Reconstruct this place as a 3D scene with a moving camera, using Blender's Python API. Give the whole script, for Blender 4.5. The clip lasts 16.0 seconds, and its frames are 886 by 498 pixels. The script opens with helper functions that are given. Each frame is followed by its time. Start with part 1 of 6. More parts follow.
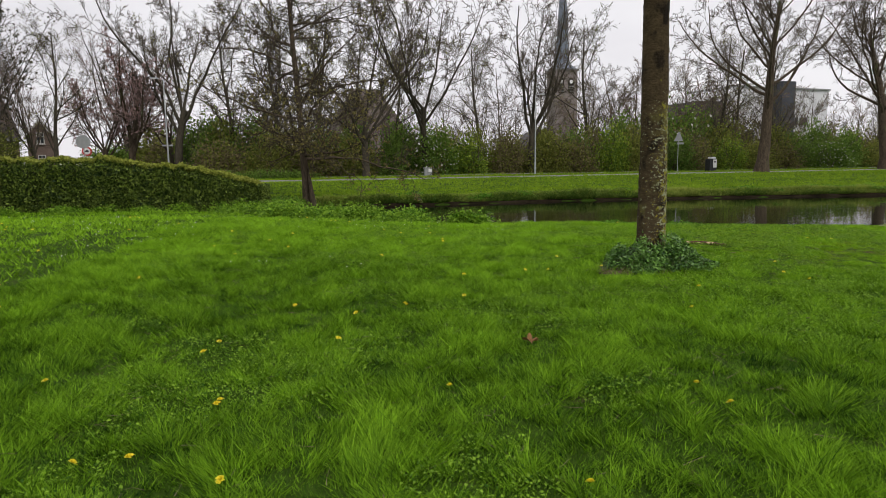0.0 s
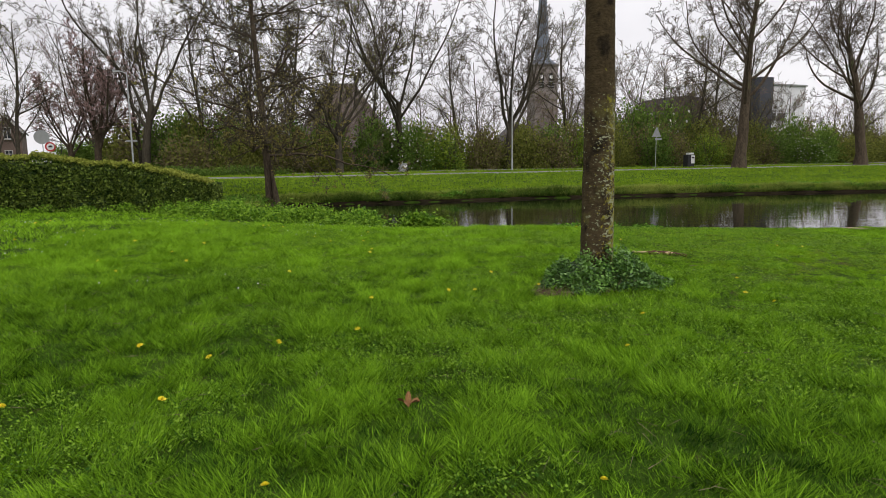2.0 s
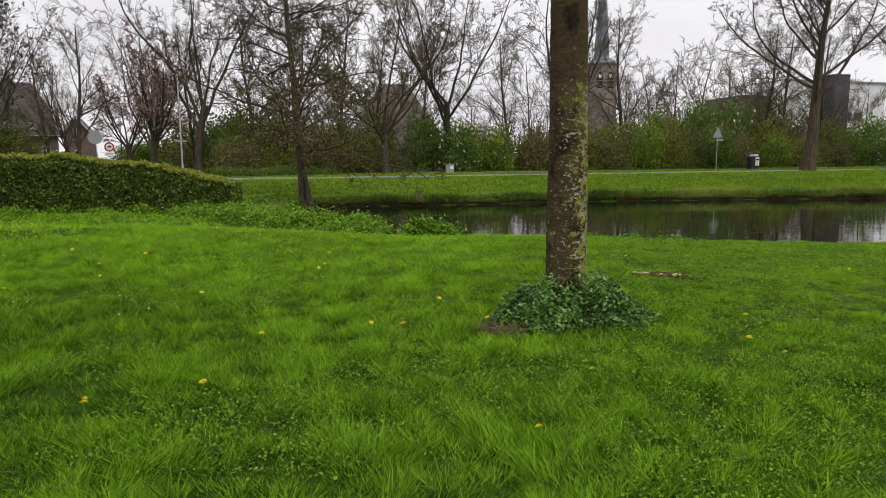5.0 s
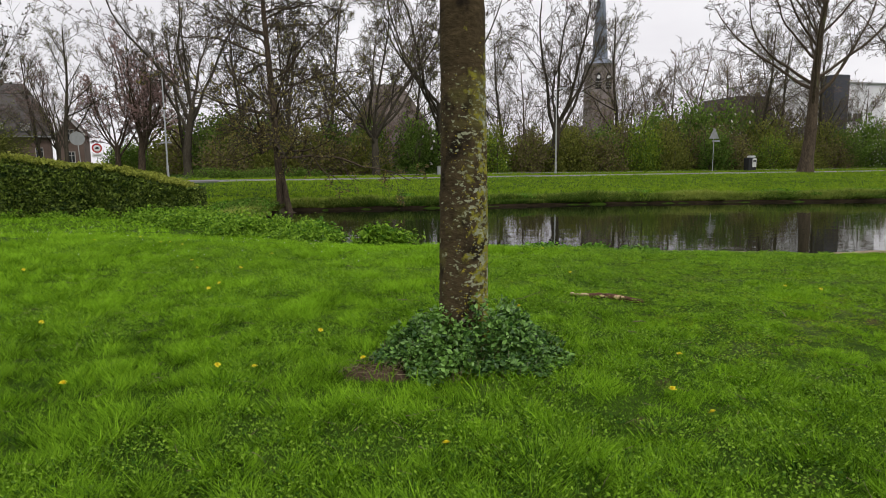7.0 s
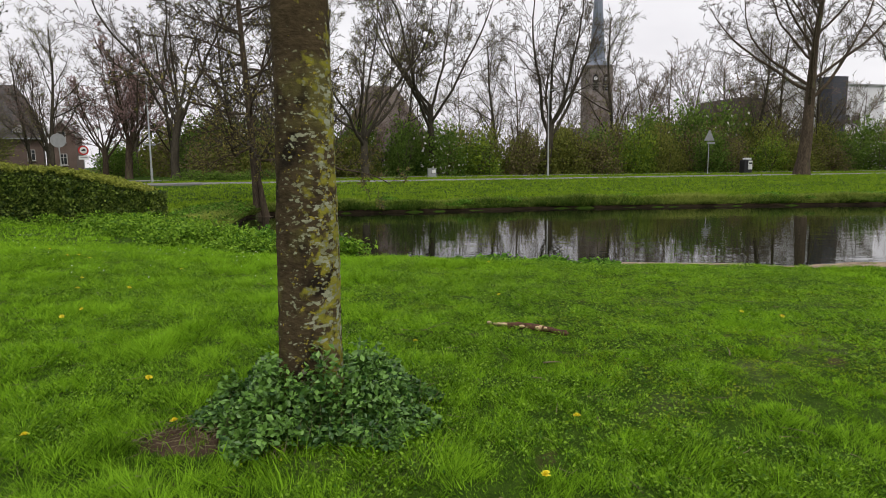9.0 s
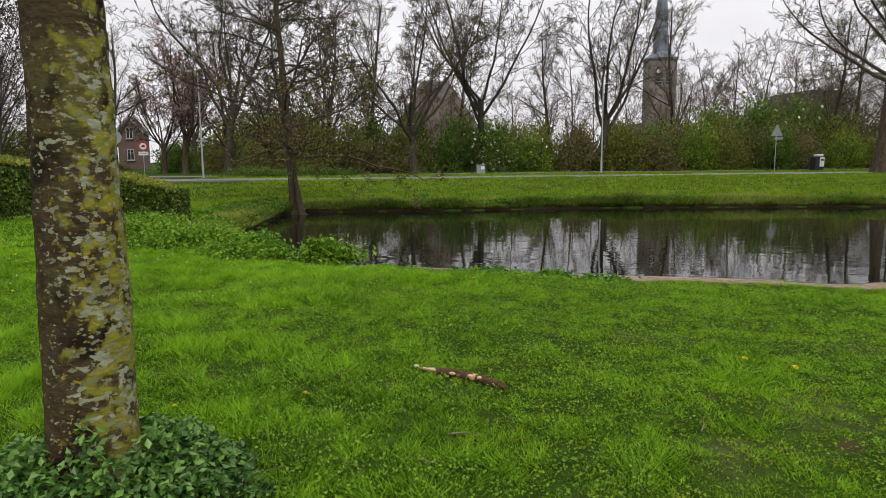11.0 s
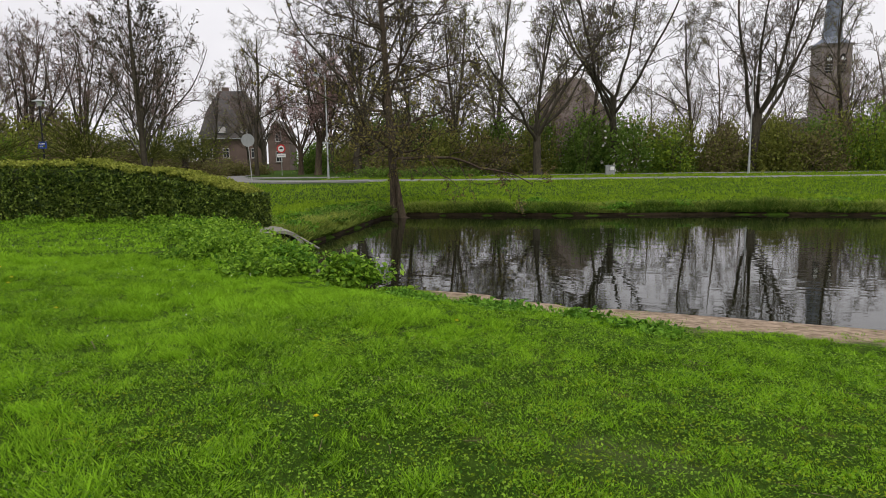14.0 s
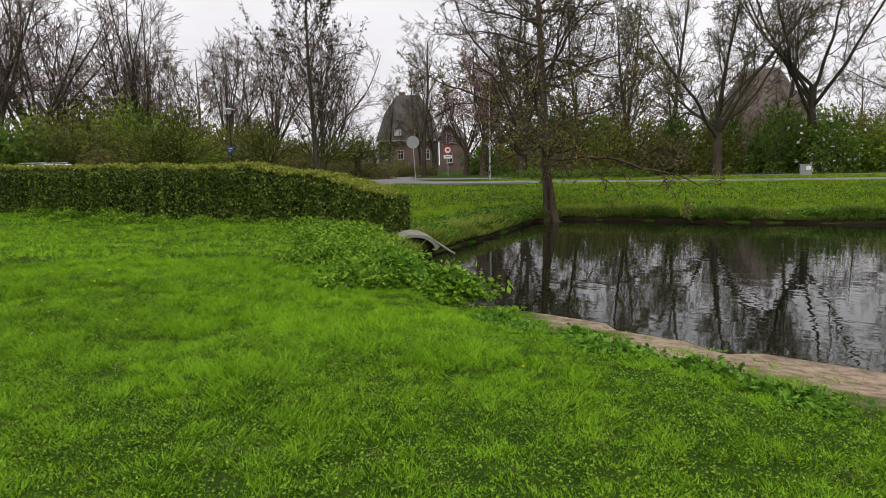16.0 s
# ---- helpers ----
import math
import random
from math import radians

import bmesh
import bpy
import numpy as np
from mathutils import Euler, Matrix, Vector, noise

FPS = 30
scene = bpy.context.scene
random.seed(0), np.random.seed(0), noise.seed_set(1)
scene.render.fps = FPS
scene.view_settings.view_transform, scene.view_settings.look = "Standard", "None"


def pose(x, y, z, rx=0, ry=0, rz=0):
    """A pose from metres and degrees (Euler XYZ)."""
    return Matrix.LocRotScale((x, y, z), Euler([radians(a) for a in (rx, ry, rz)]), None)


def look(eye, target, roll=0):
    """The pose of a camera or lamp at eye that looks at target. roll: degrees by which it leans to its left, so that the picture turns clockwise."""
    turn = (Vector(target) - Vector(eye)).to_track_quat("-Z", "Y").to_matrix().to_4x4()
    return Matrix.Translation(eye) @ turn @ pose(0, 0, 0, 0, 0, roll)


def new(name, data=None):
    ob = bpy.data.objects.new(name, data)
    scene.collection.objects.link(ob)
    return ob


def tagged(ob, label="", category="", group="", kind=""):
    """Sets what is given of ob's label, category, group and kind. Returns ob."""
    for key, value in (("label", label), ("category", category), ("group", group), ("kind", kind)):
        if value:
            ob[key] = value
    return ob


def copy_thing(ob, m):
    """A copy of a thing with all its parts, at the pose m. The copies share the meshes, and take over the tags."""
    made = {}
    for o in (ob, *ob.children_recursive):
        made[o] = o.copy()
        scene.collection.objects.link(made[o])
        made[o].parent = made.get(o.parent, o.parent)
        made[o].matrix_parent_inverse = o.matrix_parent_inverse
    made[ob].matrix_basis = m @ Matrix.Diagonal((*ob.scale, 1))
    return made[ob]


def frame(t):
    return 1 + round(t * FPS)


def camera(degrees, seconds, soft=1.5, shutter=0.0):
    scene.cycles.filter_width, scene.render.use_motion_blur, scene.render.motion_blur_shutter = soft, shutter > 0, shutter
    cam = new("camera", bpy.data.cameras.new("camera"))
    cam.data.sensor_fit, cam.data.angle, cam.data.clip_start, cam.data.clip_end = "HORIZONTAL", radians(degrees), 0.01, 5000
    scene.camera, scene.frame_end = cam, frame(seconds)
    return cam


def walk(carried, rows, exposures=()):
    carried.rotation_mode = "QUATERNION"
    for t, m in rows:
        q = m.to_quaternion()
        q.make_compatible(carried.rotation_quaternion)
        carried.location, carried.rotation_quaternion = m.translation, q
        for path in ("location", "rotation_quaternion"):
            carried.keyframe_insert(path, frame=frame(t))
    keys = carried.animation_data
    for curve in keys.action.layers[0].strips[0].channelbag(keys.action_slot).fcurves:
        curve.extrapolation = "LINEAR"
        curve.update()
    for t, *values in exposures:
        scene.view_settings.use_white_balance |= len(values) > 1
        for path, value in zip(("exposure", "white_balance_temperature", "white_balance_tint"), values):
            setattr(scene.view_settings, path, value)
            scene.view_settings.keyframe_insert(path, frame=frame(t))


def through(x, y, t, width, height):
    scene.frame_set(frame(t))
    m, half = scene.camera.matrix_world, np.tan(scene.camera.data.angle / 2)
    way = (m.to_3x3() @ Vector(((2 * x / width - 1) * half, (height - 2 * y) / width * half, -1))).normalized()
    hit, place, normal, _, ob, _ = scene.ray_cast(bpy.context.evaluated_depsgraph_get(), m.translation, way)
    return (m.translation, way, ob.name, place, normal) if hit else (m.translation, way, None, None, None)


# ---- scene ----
cam = camera(68.9, 16.0, soft=0.9)
PATH = [
    (0, (1.832, 5.274, 1.273), (1.743, 7.256, 1.015), -0.7),
    (0.5, (2.012, 5.493, 1.263), (1.979, 7.476, 1.005), -0.8),
    (1, (2.231, 5.769, 1.313), (2.198, 7.751, 1.053), -0.9),
    (1.5, (2.391, 6.070, 1.299), (2.357, 8.051, 1.032), -0.6),
    (2, (2.540, 6.430, 1.344), (2.503, 8.410, 1.071), -0.7),
    (2.5, (2.691, 6.620, 1.319), (2.654, 8.603, 1.067), -0.7),
    (3, (2.958, 6.820, 1.351), (2.852, 8.801, 1.089), -0.9),
    (3.5, (3.144, 7.022, 1.322), (3.003, 9.000, 1.061), -0.7),
    (6, (4.029, 8.383, 1.350), (3.788, 10.349, 1.078), -0.6),
    (6.5, (4.249, 8.651, 1.348), (4.029, 10.623, 1.091), -0.5),
    (7, (4.471, 8.914, 1.366), (4.253, 10.884, 1.101), -0.5),
    (7.5, (4.640, 9.177, 1.349), (4.426, 11.147, 1.085), -0.4),
    (8, (4.818, 9.570, 1.394), (4.592, 11.538, 1.123), -0.5),
    (8.5, (5.032, 9.793, 1.393), (4.815, 11.764, 1.133), -0.5),
    (11, (6.151, 11.196, 1.480), (5.754, 13.137, 1.208), -0.4),
    (11.5, (6.261, 11.629, 1.486), (5.747, 13.540, 1.204), -0.3),
    (12, (6.483, 12.046, 1.481), (5.919, 13.947, 1.218), -0.4),
    (12.5, (6.739, 12.370, 1.509), (6.099, 14.246, 1.243), -0.6),
    (13, (6.894, 12.773, 1.500), (6.191, 14.625, 1.226), -0.2),
    (13.5, (7.071, 13.231, 1.519), (6.311, 15.061, 1.253), -0.7),
    (14, (7.255, 13.539, 1.523), (6.447, 15.348, 1.255), -0.7),
    (14.5, (7.367, 13.821, 1.523), (6.455, 15.581, 1.259), -0.3),
    (15, (7.296, 14.246, 1.536), (6.264, 15.936, 1.258), -0.2),
    (15.5, (7.308, 14.595, 1.549), (6.189, 16.233, 1.289), -0.6),
    (16, (7.447, 15.053, 1.542), (6.191, 16.588, 1.283), -1.1),
]
EXPOSURES = [(0, 0.06), (2.5, 0.15), (6, 0.10), (16, 0.15)]
walk(cam, [(r[0], look(*r[1:])) for r in PATH], EXPOSURES)

# ---- sky and light ----
world = bpy.data.worlds.new("overcast_sky")
scene.world = world
world.use_nodes = True
wn, wl = world.node_tree.nodes, world.node_tree.links
sky = wn.new("ShaderNodeTexSky")
sky.sky_type = "NISHITA"
sky.sun_disc = False
sky.sun_elevation = radians(59)
sky.sun_rotation = radians(150)
sky.dust_density = 4.0
cloud_noise = wn.new("ShaderNodeTexNoise")
cloud_noise.inputs["Scale"].default_value = 2.2
cloud_noise.inputs["Detail"].default_value = 5
cloud_map = wn.new("ShaderNodeMapping")
cloud_map.inputs["Scale"].default_value = (1, 1, 2.5)
cloud_co = wn.new("ShaderNodeTexCoord")
wl.new(cloud_co.outputs["Generated"], cloud_map.inputs["Vector"])
wl.new(cloud_map.outputs["Vector"], cloud_noise.inputs["Vector"])
cloud_ramp = wn.new("ShaderNodeValToRGB")
cloud_ramp.color_ramp.elements[0].position, cloud_ramp.color_ramp.elements[1].position = 0.35, 0.7
cloud_ramp.color_ramp.elements[0].color = (7.6, 7.38, 7.75, 1)
cloud_ramp.color_ramp.elements[1].color = (9.8, 9.62, 9.85, 1)
wl.new(cloud_noise.outputs["Fac"], cloud_ramp.inputs["Fac"])
cover = wn.new("ShaderNodeMix")
cover.data_type = "RGBA"
cover.inputs["Factor"].default_value = 0.94
wl.new(sky.outputs["Color"], cover.inputs["A"])
wl.new(cloud_ramp.outputs["Color"], cover.inputs["B"])
wl.new(cover.outputs["Result"], wn["Background"].inputs["Color"])
wn["Background"].inputs["Strength"].default_value = 0.1

sun = new("sun", bpy.data.lights.new("sun", "SUN"))
sun.data.energy, sun.data.angle, sun.data.color = 1.5, radians(30), (1.0, 0.96, 0.9)
sun.matrix_world = look((0, 0, 30), (30 * math.sin(radians(-30)), 30 * math.cos(radians(-30)), -20))


# ---- materials ----
def material(name, low, high, scale=8.0, rough=0.8, bump=0.3, fine=60.0, tone=False, spot=None, spot_scale=3.0, spot_at=0.6, metal=0.0, stretch=(1, 1, 1), through=0.0, spec=0.35, spot_width=0.08, random=0.0):
    """A procedural surface: two colours mixed by coarse and fine grain, a third in spots, with relief."""
    m = bpy.data.materials.new(name)
    m.use_nodes = True
    n, l = m.node_tree.nodes, m.node_tree.links
    b = n["Principled BSDF"]
    co, mp = n.new("ShaderNodeTexCoord"), n.new("ShaderNodeMapping")
    mp.inputs["Scale"].default_value = stretch
    l.new(co.outputs["Object"], mp.inputs["Vector"])
    coarse, grain = n.new("ShaderNodeTexNoise"), n.new("ShaderNodeTexNoise")
    for node, s in ((coarse, scale), (grain, fine)):
        node.inputs["Scale"].default_value = s
        node.inputs["Detail"].default_value = 4
        l.new(mp.outputs["Vector"], node.inputs["Vector"])
    add = n.new("ShaderNodeMath")
    add.operation = "MULTIPLY_ADD"
    add.inputs[1].default_value = 0.5
    l.new(grain.outputs["Fac"], add.inputs[0])
    half = n.new("ShaderNodeMath")
    half.operation = "MULTIPLY"
    half.inputs[1].default_value = 0.5
    l.new(coarse.outputs["Fac"], half.inputs[0])
    l.new(half.outputs[0], add.inputs[2])
    fac = add.outputs[0]
    if tone:
        at = n.new("ShaderNodeAttribute")
        at.attribute_name = "tone"
        mixed = n.new("ShaderNodeMath")
        mixed.operation = "MULTIPLY_ADD"
        mixed.inputs[1].default_value = 0.9
        l.new(at.outputs["Fac"], mixed.inputs[0])
        sub = n.new("ShaderNodeMath")
        sub.operation = "MULTIPLY_ADD"
        sub.inputs[1].default_value, sub.inputs[2].default_value = 0.5, -0.2
        l.new(fac, sub.inputs[0])
        l.new(sub.outputs[0], mixed.inputs[2])
        fac = mixed.outputs[0]
    if random:
        info = n.new("ShaderNodeObjectInfo")
        vary = n.new("ShaderNodeMath")
        vary.operation = "MULTIPLY_ADD"
        vary.inputs[1].default_value = random
        l.new(info.outputs["Random"], vary.inputs[0])
        l.new(fac, vary.inputs[2])
        fac = vary.outputs[0]
    ramp = n.new("ShaderNodeValToRGB")
    ramp.color_ramp.elements[0].color, ramp.color_ramp.elements[1].color = (*low, 1), (*high, 1)
    if not tone:
        ramp.color_ramp.elements[0].position, ramp.color_ramp.elements[1].position = 0.3, 0.7
    l.new(fac, ramp.inputs["Fac"])
    colour = ramp.outputs["Color"]
    if spot:
        sn, sr, sm = n.new("ShaderNodeTexNoise"), n.new("ShaderNodeValToRGB"), n.new("ShaderNodeMix")
        sn.inputs["Scale"].default_value, sn.inputs["Detail"].default_value = spot_scale, 6
        l.new(mp.outputs["Vector"], sn.inputs["Vector"])
        sr.color_ramp.elements[0].position, sr.color_ramp.elements[1].position = spot_at, spot_at + spot_width
        l.new(sn.outputs["Fac"], sr.inputs["Fac"])
        sm.data_type = "RGBA"
        l.new(sr.outputs["Color"], sm.inputs["Factor"])
        l.new(colour, sm.inputs["A"])
        sm.inputs["B"].default_value = (*spot, 1)
        colour = sm.outputs["Result"]
    l.new(colour, b.inputs["Base Color"])
    b.inputs["Roughness"].default_value, b.inputs["Metallic"].default_value = rough, metal
    b.inputs["Specular IOR Level"].default_value = spec
    if bump:
        bp = n.new("ShaderNodeBump")
        bp.inputs["Strength"].default_value = bump
        bp.inputs["Distance"].default_value = 0.02
        l.new(add.outputs[0], bp.inputs["Height"])
        l.new(bp.outputs["Normal"], b.inputs["Normal"])
    if through:
        tr, mx = n.new("ShaderNodeBsdfTranslucent"), n.new("ShaderNodeMixShader")
        l.new(colour, tr.inputs["Color"])
        mx.inputs["Fac"].default_value = through
        l.new(b.outputs["BSDF"], mx.inputs[1])
        l.new(tr.outputs["BSDF"], mx.inputs[2])
        l.new(mx.outputs["Shader"], n["Material Output"].inputs["Surface"])
    return m


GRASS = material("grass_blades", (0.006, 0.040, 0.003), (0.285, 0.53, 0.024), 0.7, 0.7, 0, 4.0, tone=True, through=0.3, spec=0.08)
BANK_GRASS = material("bank_grass_blades", (0.030, 0.105, 0.005), (0.29, 0.43, 0.030), 0.5, 0.8, 0, 3.0, tone=True, through=0.4, spec=0.06)
REED = material("reed_blades", (0.04, 0.10, 0.010), (0.33, 0.38, 0.08), 0.9, 0.7, 0, 5.0, tone=True, through=0.35, spec=0.1)
HERB = material("herb_leaves", (0.026, 0.095, 0.006), (0.29, 0.48, 0.04), 1.5, 0.6, 0, 9.0, tone=True, through=0.35, spec=0.12)
IVY = material("ground_ivy_leaves", (0.014, 0.058, 0.009), (0.17, 0.33, 0.055), 5.0, 0.42, 0, 30.0, tone=True, through=0.18, spec=0.4)
BANK_HERB = material("bank_herb_leaves", (0.03, 0.10, 0.008), (0.20, 0.40, 0.04), 1.0, 0.6, 0, 7.0, tone=True, through=0.35, spec=0.1)
HEDGE_LEAF = material("hedge_leaves", (0.010, 0.034, 0.004), (0.27, 0.36, 0.055), 1.2, 0.5, 0, 9.0, tone=True, through=0.3, spec=0.25)
HEDGE_TOP = material("hedge_shoots", (0.13, 0.16, 0.025), (0.38, 0.41, 0.075), 1.2, 0.6, 0, 9.0, tone=True, through=0.35, spec=0.1)
# near-black green: the shade between hedge leaves, put into a colour
HEDGE_SHADE = material("hedge_core", (0.02, 0.028, 0.010), (0.055, 0.07, 0.022), 6, 0.9, 0.6, 25)
SHRUB_GREEN = material("shrub_leaves_green", (0.030, 0.080, 0.012), (0.23, 0.34, 0.06), 0.5, 0.7, 0, 3.0, tone=True, through=0.5, spec=0.08)
SHRUB_OLIVE = material("shrub_leaves_olive", (0.075, 0.095, 0.018), (0.30, 0.32, 0.07), 0.5, 0.7, 0, 3.0, tone=True, through=0.5, spec=0.08)
SHRUB_BROWN = material("shrub_buds_brown", (0.085, 0.072, 0.034), (0.27, 0.235, 0.11), 0.5, 0.7, 0, 3.0, tone=True, through=0.4, spec=0.08)
SHRUB_LIME = material("shrub_leaves_lime", (0.085, 0.15, 0.014), (0.33, 0.43, 0.05), 0.5, 0.7, 0, 3.0, tone=True, through=0.5, spec=0.08)
BLOSSOM = material("white_blossom", (0.5, 0.48, 0.42), (0.8, 0.78, 0.74), 2, 0.7, 0, 9.0, tone=True, through=0.2)
PURPLE = material("copper_buds", (0.26, 0.165, 0.155), (0.48, 0.33, 0.31), 0.5, 0.7, 0, 3.0, tone=True, through=0.5, spec=0.08)
ALDER_LEAF = material("young_tree_leaves", (0.10, 0.085, 0.025), (0.30, 0.265, 0.08), 0.7, 0.6, 0, 4.0, tone=True, through=0.4, spec=0.08)
BUD = material("tree_buds", (0.025, 0.023, 0.015), (0.09, 0.08, 0.045), 0.6, 0.7, 0, 4.0, tone=True, through=0.3, spec=0.08)
BARK_FAR = material("bark_grey_brown", (0.028, 0.024, 0.018), (0.095, 0.083, 0.06), 3, 0.9, 0.6, 14, stretch=(1, 1, 0.25), spec=0.1)
BARK_RED = material("bark_reddish", (0.030, 0.024, 0.017), (0.125, 0.095, 0.066), 5, 0.9, 1.0, 20, stretch=(1, 1, 0.25), spot=(0.10, 0.11, 0.05), spot_scale=1.5, spot_at=0.6, spec=0.1)
TWIG = material("twigs", (0.055, 0.045, 0.033), (0.16, 0.132, 0.098), 0.6, 0.9, 0, 4, spec=0.05)
TWIG_RED = material("twigs_red_brown", (0.12, 0.085, 0.075), (0.28, 0.20, 0.175), 0.6, 0.9, 0, 4, spec=0.05)
MUD = material("bank_mud", (0.010, 0.008, 0.005), (0.045, 0.032, 0.018), 4, 0.9, 0.9, 25, spec=0.1)
ASPHALT = material("path_asphalt", (0.13, 0.128, 0.125), (0.23, 0.225, 0.22), 1.5, 0.9, 0.3, 40)
KERB = material("kerb_concrete", (0.30, 0.29, 0.27), (0.46, 0.45, 0.42), 3, 0.9, 0.3, 40)
CONCRETE = material("weathered_concrete", (0.14, 0.14, 0.11), (0.32, 0.31, 0.27), 4, 0.9, 0.5, 40, spot=(0.09, 0.11, 0.04), spot_scale=3)
DARK = material("dark_void", (0.006, 0.006, 0.006), (0.02, 0.02, 0.018), 4, 0.9, 0.3, 30)
STEEL = material("galvanised_steel", (0.36, 0.37, 0.37), (0.52, 0.53, 0.53), 3, 0.5, 0.1, 40, metal=0.6)
BLACK = material("black_coating", (0.012, 0.012, 0.013), (0.03, 0.03, 0.032), 3, 0.5, 0.1, 40)
TRIM = material("weathered_white_paint", (0.30, 0.29, 0.28), (0.48, 0.47, 0.45), 2, 0.7, 0.1, 30)
WHITE = material("white_enamel", (0.66, 0.66, 0.65), (0.82, 0.82, 0.81), 3, 0.45, 0.05, 40)
RED = material("red_enamel", (0.42, 0.02, 0.02), (0.55, 0.035, 0.03), 3, 0.45, 0.05, 40)
BLUE = material("blue_enamel", (0.02, 0.06, 0.32), (0.035, 0.09, 0.42), 3, 0.4, 0.05, 40)
GREY = material("grey_painted_steel", (0.20, 0.21, 0.21), (0.34, 0.35, 0.35), 3, 0.6, 0.1, 40)
RENDERED = material("white_render", (0.62, 0.62, 0.64), (0.78, 0.78, 0.80), 0.4, 0.9, 0.2, 10)
SLATE_WALL = material("dark_cladding", (0.03, 0.032, 0.04), (0.07, 0.072, 0.085), 0.5, 0.7, 0.2, 8)
BRICK = material("dark_brick", (0.085, 0.06, 0.05), (0.17, 0.12, 0.10), 0.8, 0.9, 0.5, 12)
BRICK_PALE = material("tower_brick", (0.17, 0.145, 0.135), (0.28, 0.24, 0.225), 0.4, 0.9, 0.4, 6)
# dark thatch, lightened to carry distance haze in its colour
THATCH = material("hazed_dark_thatch", (0.095, 0.077, 0.068), (0.19, 0.158, 0.14), 0.5, 0.95, 0.8, 9, stretch=(1, 1, 0.3))
TILE_ROOF = material("dark_roof_tiles", (0.05, 0.045, 0.045), (0.11, 0.10, 0.095), 0.6, 0.85, 0.6, 9)
SLATE = material("spire_slate", (0.11, 0.13, 0.17), (0.20, 0.225, 0.27), 0.3, 0.6, 0.3, 5)
GLASS = material("window_glass", (0.015, 0.018, 0.02), (0.04, 0.045, 0.05), 1, 0.08, 0, 10, spec=0.6)
TYRE = material("tyre_rubber", (0.012, 0.012, 0.012), (0.03, 0.03, 0.03), 8, 0.9, 0.2, 40)
PETAL = material("dandelion_petals", (0.82, 0.68, 0.02), (0.95, 0.86, 0.08), 40, 0.6, 0, 200, tone=True, through=0.2)
DAISY = material("daisy_petals", (0.6, 0.6, 0.56), (0.85, 0.85, 0.8), 40, 0.6, 0, 200)
DEAD_LEAF = material("dead_leaf", (0.10, 0.045, 0.014), (0.26, 0.13, 0.045), 30, 0.8, 0.3, 120)
ROTTEN = material("rotten_bark", (0.020, 0.011, 0.006), (0.15, 0.072, 0.037), 22, 0.9, 1.0, 90, spot=(0.60, 0.40, 0.25), spot_scale=13, spot_at=0.60)
MOSS = material("moss_leaves", (0.05, 0.11, 0.004), (0.27, 0.37, 0.016), 1.5, 0.8, 0, 9.0, tone=True, through=0.25, spec=0.08)
SOIL = material("crumbly_soil", (0.022, 0.015, 0.010), (0.105, 0.070, 0.045), 20, 0.95, 1.0, 110, spec=0.08)
TWIG_DRY = material("dry_twig", (0.10, 0.085, 0.04), (0.25, 0.21, 0.12), 20, 0.9, 0.3, 90)


